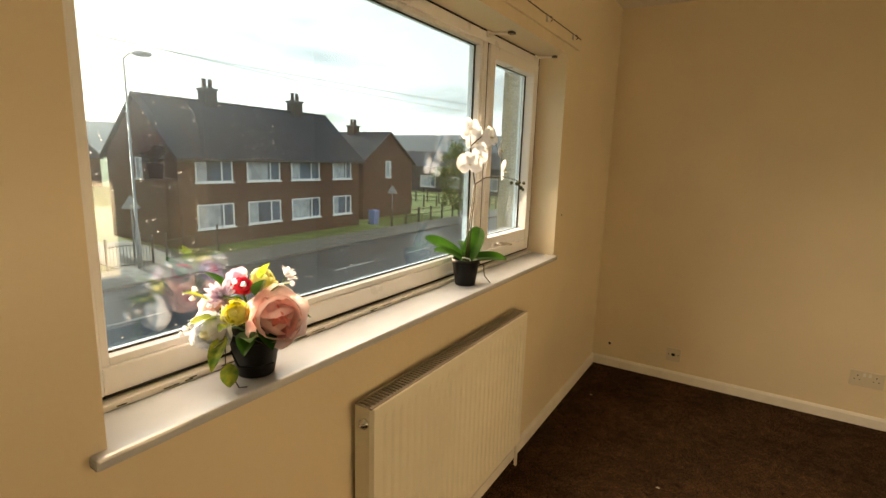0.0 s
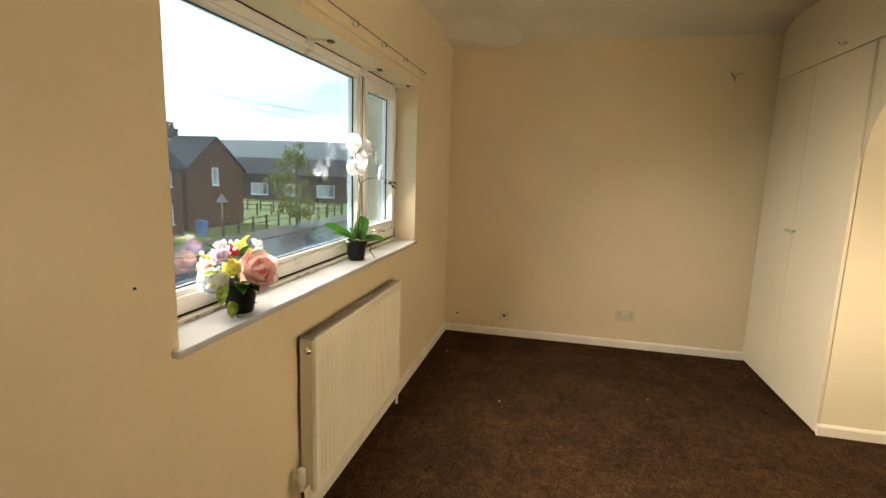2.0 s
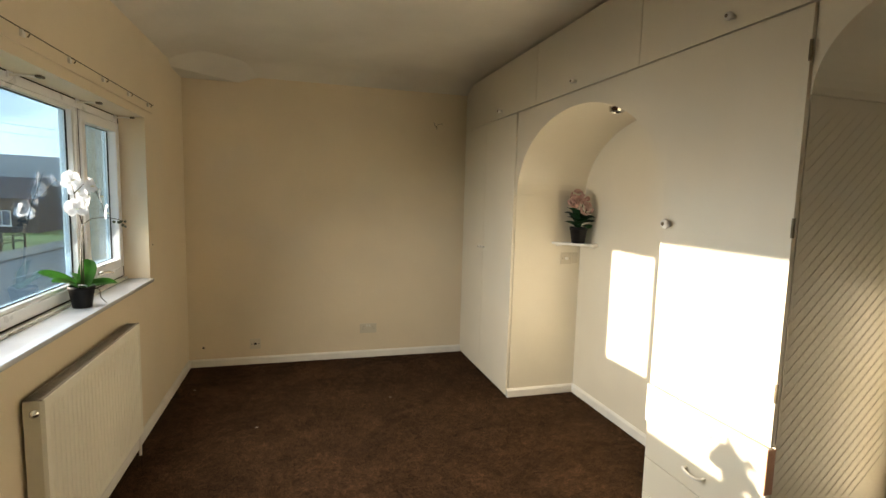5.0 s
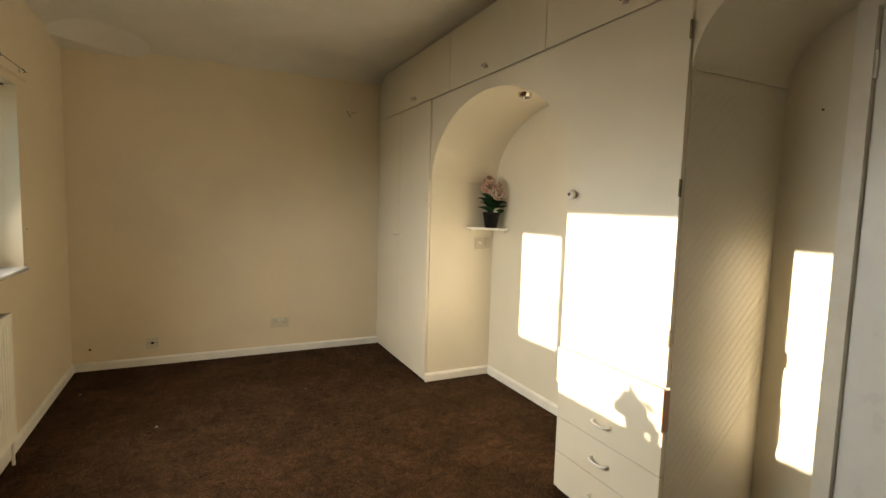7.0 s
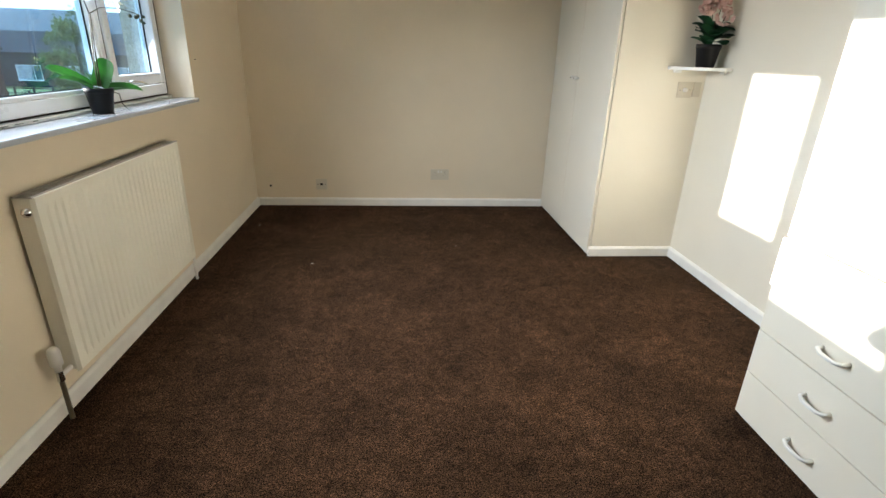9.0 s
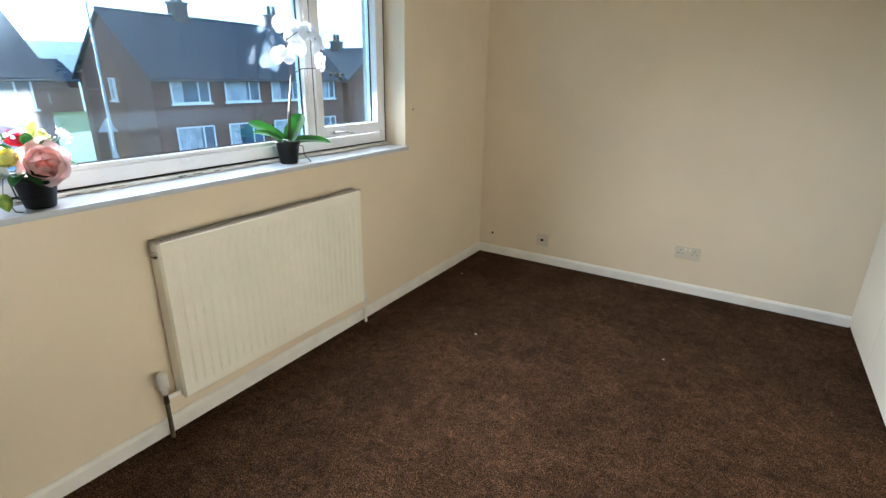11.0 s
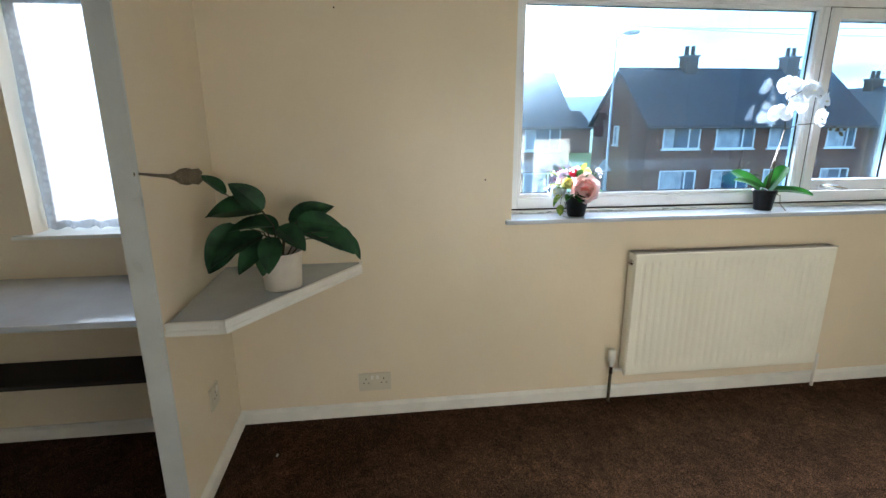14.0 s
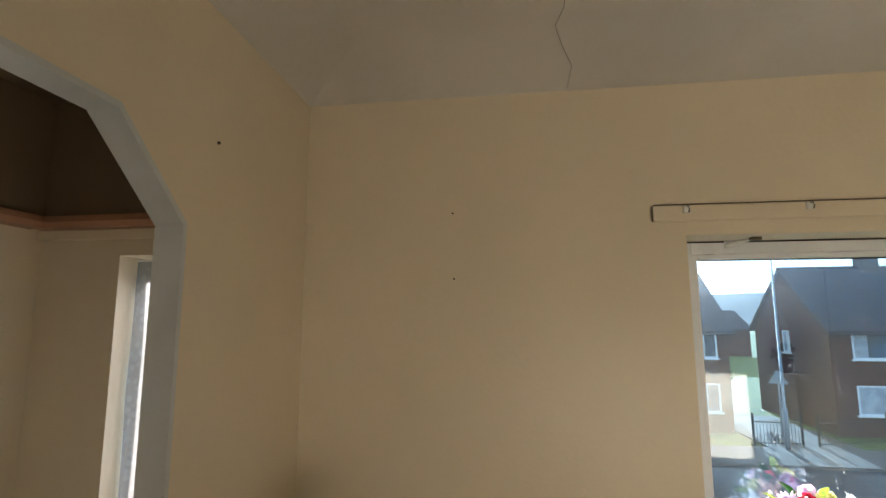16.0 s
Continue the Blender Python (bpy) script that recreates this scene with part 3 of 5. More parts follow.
# ---- radiator ----
def build_radiator():
    y0, y1, z0, z1, xf, xb = 1.775, 2.785, 0.145, 0.745, 0.072, 0.012
    r = thing("radiator", "white enamelled ribbed panel radiator under the window", "radiator", (0.05, (y0 + y1) / 2, z0))
    # ribbed front: the outline in plan carried up, with the ends of the ribs drawn in
    n = 27
    pitch = (y1 - y0 - 0.06) / n
    bm = bmesh.new()
    zs = [z0, z0 + 0.006, z0 + 0.03, z0 + 0.055, z1 - 0.055, z1 - 0.03, z1 - 0.004, z1]
    rows = []
    for iz, z in enumerate(zs):
        depth = (0.0, 0.0, 0.0, 1.0, 1.0, 0.0, 0.0, 0.0)[iz]
        base = xf - (0.006 if iz in (0, 7) else 0.0)
        row = [(base - 0.012, y0), (base, y0 + 0.006)]
        for k in range(n):
            yc = y0 + 0.03 + k * pitch
            for u, dd in ((0.10, 0.0), (0.28, -0.0055), (0.52, -0.0055), (0.70, 0.0), (0.98, 0.0)):
                row.append((base + dd * depth, yc + u * pitch))
        row += [(base, y1 - 0.006), (base - 0.012, y1)]
        rows.append([bm.verts.new((x, y, z)) for x, y in row])
    for a, b in zip(rows, rows[1:]):
        for i in range(len(a) - 1):
            bm.faces.new((a[i], a[i + 1], b[i + 1], b[i]))
    part("front_panel", bm, M_RAD, r)
    for yy in (y0, y1 - 0.003):
        part("side_panel", bbox(xb, xf - 0.012, yy, yy + 0.003, z0 + 0.01, z1 - 0.001), M_RAD, r)
    part("back_panel", bbox(xb, xb + 0.012, y0 + 0.004, y1 - 0.004, z0, z1 - 0.012), M_RAD, r)
    bm = bmesh.new()
    box(bm, xb, xb + 0.006, y0, y1, z1 - 0.004, z1 + 0.002)
    box(bm, xf - 0.012, xf - 0.004, y0, y1, z1 - 0.004, z1 + 0.002)
    k = y0
    while k < y1:
        box(bm, xb + 0.006, xf - 0.012, k, min(k + 0.006, y1), z1 - 0.004, z1)
        k += 0.0145
    part("top_grille", bm, M_GRILLE, r, "slotted top grille")
    part("inner_shadow_plate", bbox(xb + 0.02, xf - 0.02, y0 + 0.006, y1 - 0.006, z1 - 0.06, z1 - 0.03), M_DARK, r)
    m = Matrix.Translation((0.045, y0, 0.70)) @ Matrix.Rotation(radians(90), 4, "X")
    part("vent_plug", lathe([(0, 0), (0.014, 0), (0.014, 0.006), (0.010, 0.008), (0.009, 0.013), (0.004, 0.014), (0.004, 0.018), (0, 0.018)], 18, m), M_CHROME, r, "brass vent plug", smooth=True)
    # valve on the left, lockshield on the right, each with its pipe to the floor
    m = Matrix.Translation((0.042, y0 - 0.055, 0.185))
    v = part("thermostat_valve", lathe([(0, 0), (0.010, 0), (0.012, 0.022), (0.018, 0.026), (0.0185, 0.07), (0.016, 0.082), (0.010, 0.088), (0, 0.089)], 20, m), M_TRIM, r, "white thermostat head", smooth=True)
    part("valve_body", tube([(0.042, y0 - 0.055, 0.15), (0.042, y0 - 0.055, 0.186)], [0.011, 0.009], 10), M_CHROME, r)
    part("valve_tail", tube([(0.042, y0 - 0.055, 0.165), (0.042, y0 + 0.004, 0.165)], 0.008, 10), M_TRIM, r)
    part("pipe", tube([(0.042, y0 - 0.055, 0.0), (0.042, y0 - 0.055, 0.15)], 0.0075, 10), M_BRASS, r, "paint-splashed copper pipe")
    part("lockshield", tube([(0.042, y1 + 0.035, 0.13), (0.042, y1 + 0.035, 0.175), (0.042, y1 + 0.035, 0.18)], [0.009, 0.008, 0.005], 10), M_TRIM, r)
    part("valve_tail", tube([(0.042, y1 - 0.004, 0.15), (0.042, y1 + 0.035, 0.15)], 0.007, 10), M_TRIM, r)
    part("pipe", tube([(0.042, y1 + 0.035, 0.0), (0.042, y1 + 0.035, 0.13)], 0.0075, 10), M_TRIM, r)


build_radiator()

# ---- corner shelf ----
sh = thing("corner_shelf", "grey-white corner shelf with a moulded white edge", "shelf", (0.2, 0.2, 0.70))
part("board", prism([(0.001, 0.009), (0.600, 0.009), (0.600, 0.172), (0.045, 0.560), (0.001, 0.556)], "z", 0.718, 0.738), M_SILL, sh)
for (ax, ay), (bx, by) in (((0.600, 0.009), (0.600, 0.172)), ((0.600, 0.172), (0.045, 0.556)), ((0.045, 0.556), (0.001, 0.556))):
    d = Vector((bx - ax, by - ay, 0)).normalized()
    n = Vector((d.y, -d.x, 0))
    bm = bmesh.new()
    prof = [(0, 0.702), (0.012, 0.702), (0.012, 0.716), (0.008, 0.719), (0.008, 0.732), (0.011, 0.735), (0.011, 0.743), (0, 0.743)]
    a = [bm.verts.new(Vector((ax, ay, v)) - d * u * 0.35 + n * u) for u, v in prof]
    b = [bm.verts.new(Vector((bx, by, v)) + d * u * 0.35 + n * u) for u, v in prof]
    bm.faces.new(a)
    bm.faces.new(b[::-1])
    for i in range(len(prof)):
        bm.faces.new((a[i], b[i], b[(i + 1) % len(prof)], a[(i + 1) % len(prof)]))
    bmesh.ops.recalc_face_normals(bm, faces=bm.faces)
    part("edge_moulding", bm, M_TRIM, sh)

part("bracket", prism([(0.46, 0.700), (0.56, 0.700), (0.52, 0.675), (0.49, 0.678)], "y", 0.012, 0.030), M_BRASS, sh, "small dark bracket under the board")
part("stain", lathe([(0, 0.7382), (0.005, 0.7382), (0.004, 0.7392), (0, 0.7394)], 10, Matrix.Translation((0.50, 0.24, 0))), M_DARK, sh, "dark screw head")

# ---- nook: desk, low ledge, window with net curtain ----
dk = thing("desk", "white painted built-in desk top below the nook window", "desk", (0.27, -0.5, 0.70))
part("desktop", bbox(0.0, 0.515, NOOK_Y, AT - 0.001, 0.70, 0.722, 0.003), M_SILL, dk)
part("batten", bbox(0.0, 0.025, NOOK_Y, AT - 0.001, 0.655, 0.70), M_TRIM, dk)
lg = thing("ledge", "low black ledge under the desk", "ledge", (0.1, -0.5, 0.34))
part("board", bbox(0.0, 0.211, NOOK_Y + 0.001, AT - 0.001, 0.342, 0.362, 0.004), M_DARK, lg)
part("bracket", bbox(0.0, 0.02, NOOK_Y + 0.02, AT - 0.02, 0.32, 0.342), M_TRIM, lg)
for nm, bmx, mt, lb in (
        ("trim", bbox(0.0, 0.02, NOOK_Y, AT - 0.001, 1.894, 1.93, 0.003), M_WALL, "cream painted batten below the rail"),
        ("trim", prism([(0.0, 1.93), (0.045, 1.936), (0.052, 1.955), (0.045, 1.978), (0.0, 1.985)], "y", NOOK_Y, AT - 0.001), M_WOOD, "orange-stained wooden rail in the nook"),
        ("trim", prism([(NOOK_Y, 1.93), (NOOK_Y + 0.045, 1.936), (NOOK_Y + 0.052, 1.955), (NOOK_Y + 0.045, 1.978), (NOOK_Y, 1.985)], "x", 0.052, RX), M_WOOD, "orange-stained wooden rail in the nook"),
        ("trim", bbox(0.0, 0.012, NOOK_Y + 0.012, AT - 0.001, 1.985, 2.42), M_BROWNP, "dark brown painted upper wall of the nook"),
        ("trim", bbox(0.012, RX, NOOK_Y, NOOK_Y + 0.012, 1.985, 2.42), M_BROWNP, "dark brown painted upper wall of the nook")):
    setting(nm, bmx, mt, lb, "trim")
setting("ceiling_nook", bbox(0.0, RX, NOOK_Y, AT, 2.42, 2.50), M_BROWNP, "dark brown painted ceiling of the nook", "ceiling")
nw = thing("window_2", "small white plastic window behind a net curtain", "window", (0, -0.37, NZ0), kind="structure")
part("window_frame", rect_frame(-0.235, -0.165, NY0, NY1, NZ0, NZ1, 0.06, 0.06, 0.06, 0.06), M_PVC, nw)
pn = part("pane", bbox(-0.205, -0.199, NY0 + 0.05, NY1 - 0.05, NZ0 + 0.05, NZ1 - 0.05), M_GLASS, nw)
pn.visible_shadow = False
part("window_sill", bbox(-0.165, 0.03, NY0 - 0.065, NY1 + 0.05, NZ0 - 0.012, NZ0 + 0.004, 0.005), M_TRIM, nw)


def net_curtain():
    c = thing("net_curtain", "white lace net curtain hanging in soft folds at the small window", "curtain", (-0.082, -0.43, NZ0))
    bm = bmesh.new()
    n, rows = 90, 14
    y0, y1, z0, z1 = NY0 + 0.006, NY1 - 0.006, NZ0 + 0.010, NZ1 - 0.014
    g = []
    for j in range(rows + 1):
        v = j / rows
        g.append([])
        for i in range(n + 1):
            u = i / n
            x = -0.082 + 0.010 * math.sin(u * 34 + 0.8 * math.sin(v * 3)) * (1.2 - 0.7 * v) + 0.006 * noise.noise((u * 5, v * 3, 0.0))
            g[-1].append(bm.verts.new((x, y0 + (y1 - y0) * u, z0 + (z1 - z0) * v + (0.004 * math.sin(u * 60) if j == 0 else 0))))
    for j in range(rows):
        for i in range(n):
            bm.faces.new((g[j][i], g[j][i + 1], g[j + 1][i + 1], g[j + 1][i]))
    part("net", bm, M_NETC, c, smooth=True)
    part("curtain_wire", tube([(-0.082, NY0, z1 + 0.004), (-0.082, NY1, z1 + 0.004)], 0.003, 6), M_TRIM, c)


def net_mat():
    m = bpy.data.materials.new("lace_net")
    m.use_nodes = True
    nt = m.node_tree
    N, L = nt.nodes, nt.links
    N.remove(N["Principled BSDF"])
    tl, df, tr = N.new("ShaderNodeBsdfTranslucent"), N.new("ShaderNodeBsdfDiffuse"), N.new("ShaderNodeBsdfTransparent")
    for b in (tl, df):
        b.inputs[0].default_value = (0.36, 0.37, 0.39, 1)
    m1, m2 = N.new("ShaderNodeMixShader"), N.new("ShaderNodeMixShader")
    m1.inputs[0].default_value = 0.45
    L.new(tl.outputs[0], m1.inputs[1])
    L.new(df.outputs[0], m1.inputs[2])
    tc = N.new("ShaderNodeTexCoord")
    mp = N.new("ShaderNodeMapping")
    mp.inputs["Scale"].default_value = (1, 1.0, 0.8)
    nz = N.new("ShaderNodeTexVoronoi")
    nz.inputs["Scale"].default_value = 42
    rp = N.new("ShaderNodeValToRGB")
    rp.color_ramp.elements[0].position, rp.color_ramp.elements[1].position = 0.25, 0.5
    rp.color_ramp.elements[0].color, rp.color_ramp.elements[1].color = (0.99, 0.99, 0.99, 1), (0.80, 0.80, 0.80, 1)
    L.new(tc.outputs["Object"], mp.inputs[0])
    L.new(mp.outputs[0], nz.inputs[0])
    L.new(nz.outputs["Distance"], rp.inputs[0])
    L.new(rp.outputs[0], m2.inputs[0])
    L.new(tr.outputs[0], m2.inputs[1])
    L.new(m1.outputs[0], m2.inputs[2])
    L.new(m2.outputs[0], N["Material Output"].inputs[0])
    return m


M_NETC = net_mat()
net_curtain()


# ---- plants ----
def petal(bm, m, length, width, curl=0.5, cup=0.3, point=0.5, ruffle=0.0, n=6, w=4, fold=0.0):
    """A blade from the origin of m along its +y, its face to +z: curl bends the tip up, cup lifts the sides."""
    g = []
    for j in range(n + 1):
        v = j / n
        if point > 0.2:
            half = width / 2 * (math.sin(math.pi * (0.06 + 0.94 * v ** (1.0 - 0.35 * point))) ** (0.55 + 0.5 * point) if v < 1 else 0.04)
            half = max(half, 0.02 * width)
        else:
            q = 0.08 + 0.90 * v ** 1.25
            half = width / 2 * max(0.18, (1 - abs(2 * q - 1) ** 2.4) ** 0.55)
        a = curl * v
        yy = length * (math.sin(a) / curl if abs(curl) > 1e-3 else v)
        zz = length * ((1 - math.cos(a)) / curl if abs(curl) > 1e-3 else 0)
        row = []
        for i in range(w + 1):
            u = 2 * i / w - 1
            lift = cup * half * u * u + fold * half * abs(u) + ruffle * length * math.sin(5 * u + 7 * v + length * 900) * v * abs(u)
            row.append(bm.verts.new(m @ Vector((u * half, yy - math.sin(a) * lift, zz + math.cos(a) * lift))))
        g.append(row)
    for j in range(n):
        for i in range(w):
            bm.faces.new((g[j][i], g[j][i + 1], g[j + 1][i + 1], g[j + 1][i]))
    return bm


def aim(p, d, spin=0.0):
    """A frame at p whose +y goes along d and whose +z leans to the sky."""
    d = Vector(d).normalized()
    up = Vector((0, 0, 1)) if abs(d.z) < 0.97 else Vector((1, 0, 0))
    x = d.cross(up).normalized()
    z = x.cross(d)
    r = Matrix((x, d, z)).transposed().to_4x4()
    return Matrix.Translation(p) @ r @ Matrix.Rotation(spin, 4, "Y")


def facing(p, d, spin=0.0):
    """A frame at p whose +z goes along d."""
    q = Vector(d).normalized().to_track_quat("Z", "Y").to_matrix().to_4x4()
    return Matrix.Translation(p) @ q @ Matrix.Rotation(spin, 4, "Z")


def bloom(bm, p, d, r, rings, rnd):
    """Cupped petals in rings about d: each ring is (count, tilt up in degrees, length, width, curl)."""
    f = facing(p, d)
    for k, (cnt, tilt, ln, wd, curl) in enumerate(rings):
        for i in range(cnt):
            a = 2 * math.pi * (i + 0.5 * (k % 2)) / cnt + rnd.uniform(-0.15, 0.15)
            m = f @ Matrix.Rotation(a, 4, "Z") @ Matrix.Rotation(radians(tilt + rnd.uniform(-6, 6)), 4, "X")
            petal(bm, m, ln * r * rnd.uniform(0.92, 1.08), wd * r, curl, 0.45, 0.0, 0.03)
    return bm


PEONY_OUT = ((6, -8, 1.25, 1.15, 1.5), (6, 6, 1.4, 1.15, 1.9), (5, 20, 1.35, 1.05, 2.1))
PEONY_IN = ((6, 42, 1.2, 0.75, 1.7), (6, 56, 1.05, 0.55, 1.3), (6, 70, 0.95, 0.42, 0.9))


def pot(parent, base, r0, r1, h, material, rim=True, name="pot"):
    x, y, z = base
    prof = [(0, z), (r0 * 0.97, z), (r0, z + 0.003), (r1 * 0.985, z + h * 0.8)]
    prof += [(r1 * 1.0, z + h * 0.8 + 0.001), (r1 * 1.04, z + h * 0.82), (r1 * 1.05, z + h - 0.002)] if rim else [(r1, z + h - 0.002)]
    prof += [(r1 * 1.01, z + h), (r1 * 0.93, z + h - 0.001), (r1 * 0.9, z + h * 0.75)]
    ob = part(name, lathe(prof, 32, Matrix.Translation((x, y, 0))), material, parent, smooth=True)
    part("soil", lathe([(0, z + h * 0.8), (r1 * 0.91, z + h * 0.77)], 20, Matrix.Translation((x, y, 0))), M_SOIL, parent)
    return ob


def build_orchid():
    rnd = random.Random(5)
    B = Vector((-0.066, 2.473, 0.9055))
    o = thing("orchid", "white artificial orchid in a small black plastic pot on the sill", "potted plant", B)
    pot(o, B, 0.038, 0.05, 0.098, M_BLACK)
    top = B + Vector((0, 0, 0.085))
    for d, ln, wd, curl, turn in (((-0.085, -0.10, 0.11), 0.18, 0.062, -0.45, -0.7), ((-0.03, -0.10, 0.075), 0.15, 0.050, -0.6, -0.5), ((0.02, 0.05, 0.11), 0.15, 0.068, -0.5, 0.9),
                                  ((0.11, 0.14, 0.050), 0.20, 0.048, -0.75, 0.6), ((0.07, 0.11, 0.05), 0.15, 0.045, -0.8, 0.5), ((-0.05, 0.08, 0.09), 0.13, 0.050, -0.6, 0.5)):
        part("leaf", petal(bmesh.new(), aim(top, d, turn), ln, wd, curl, 0.1, 0.12, 0.0, 12, 6, 0.22), M_LEAF, o, smooth=True)
    joint = B + Vector((-0.005, 0.055, 0.37))
    for k in (0, 1):
        e = 0.006 * k
        part("stem", tube([top + Vector((e, e, -0.01)), B + Vector((e - 0.004, 0.018 + e, 0.2)), joint + Vector((e, -e, 0))], [0.0035, 0.003, 0.0025], 7), M_STEM, o, smooth=True)
    part("stem", tube([joint, B + Vector((-0.025, 0.06, 0.46)), B + Vector((-0.05, 0.085, 0.55)), B + Vector((-0.055, 0.1, 0.60))], [0.0025, 0.0022, 0.002, 0.0018], 7), M_STEM, o, smooth=True)
    part("stem", tube([B + Vector((-0.04, 0.075, 0.51)), B + Vector((-0.02, 0.15, 0.56)), B + Vector((0.0, 0.20, 0.53)), B + Vector((0.02, 0.225, 0.46)), B + Vector((0.025, 0.225, 0.42))], [0.0022, 0.002, 0.0018, 0.0016, 0.0014], 7), M_STEM, o, smooth=True)
    part("stem", tube([joint, B + Vector((0.015, 0.10, 0.395)), B + Vector((0.05, 0.17, 0.40)), B + Vector((0.09, 0.225, 0.385)), B + Vector((0.10, 0.24, 0.36))], [0.0022, 0.002, 0.0018, 0.0016, 0.0014], 7), M_STEM, o, smooth=True)
    for off, d, r in (((-0.05, 0.075, 0.568), (0.85, -0.45, 0.25), 0.048), ((-0.045, 0.125, 0.523), (0.7, -0.6, -0.1), 0.044), ((-0.01, 0.165, 0.543), (0.9, -0.1, 0.2), 0.047), ((0.01, 0.215, 0.498), (0.9, 0.35, 0.0), 0.043),
                      ((-0.025, 0.115, 0.475), (0.9, -0.3, -0.15), 0.042), ((-0.02, 0.03, 0.44), (0.75, -0.6, 0.2), 0.050), ((0.045, 0.175, 0.42), (0.9, 0.25, -0.1), 0.049), ((-0.075, 0.15, 0.558), (-0.6, 0.5, 0.3), 0.044)):
        f = facing(B + Vector(off), d, rnd.uniform(-0.3, 0.3))
        # three narrow sepals behind, two broad rounded petals before them
        bm = bmesh.new()
        for ang, ln, wd in ((90, 0.98, 0.72), (-32, 0.95, 0.66), (212, 0.95, 0.66)):
            petal(bm, f @ Matrix.Rotation(radians(ang - 90 + rnd.uniform(-6, 6)), 4, "Z") @ Matrix.Rotation(radians(rnd.uniform(-6, 8)), 4, "X"), ln * r, wd * r, 0.25, 0.12, 0.15, 0.01, 8, 6)
        for ang in (14, 166):
            petal(bm, f @ Matrix.Translation((0, 0, 0.004)) @ Matrix.Rotation(radians(ang - 90 + rnd.uniform(-5, 5)), 4, "Z") @ Matrix.Rotation(radians(rnd.uniform(6, 16)), 4, "X"), 1.0 * r, 1.3 * r, -0.45, 0.16, 0.0, 0.02, 8, 8)
        fl = part("flower", bm, M_WHITEP, o, smooth=True)
        lip = bmesh.new()
        for ang in (150, 180, 210):
            petal(lip, f @ Matrix.Translation((0, 0, 0.005)) @ Matrix.Rotation(radians(ang), 4, "Z") @ Matrix.Rotation(radians(52), 4, "X"), 0.40 * r, 0.24 * r, 0.9, 0.6, 0.3)
        part("lip", lip, M_CREAMP, fl, smooth=True)
    for off, r in (((0.10, 0.242, 0.357), 0.008), ((0.085, 0.235, 0.372), 0.0085), ((0.10, 0.222, 0.378), 0.007), ((0.108, 0.25, 0.375), 0.007), ((0.07, 0.215, 0.375), 0.0075), ((0.112, 0.237, 0.35), 0.006)):
        part("bud", lathe([(0, -r * 1.2), (r * 0.7, -r * 0.7), (r, 0), (r * 0.7, r * 0.8), (0, r * 1.3)], 10, facing(B + Vector(off), (0.3, 0.8, -0.4))), M_BUD, o, smooth=True)
    part("air_root", tube([top + Vector((0.03, 0.01, 0.0)), top + Vector((0.06, 0.03, -0.01)), top + Vector((0.062, 0.035, -0.05)), top + Vector((0.075, 0.06, -0.08))], 0.002, 6), M_STEM, o, smooth=True)
    part("air_root", tube([top + Vector((-0.01, -0.02, 0.0)), top + Vector((0.0, -0.025, 0.02)), top + Vector((0.02, -0.01, 0.015)), top + Vector((0.03, 0.0, -0.005))], 0.0022, 6), M_WHITEP, o, smooth=True)


build_orchid()


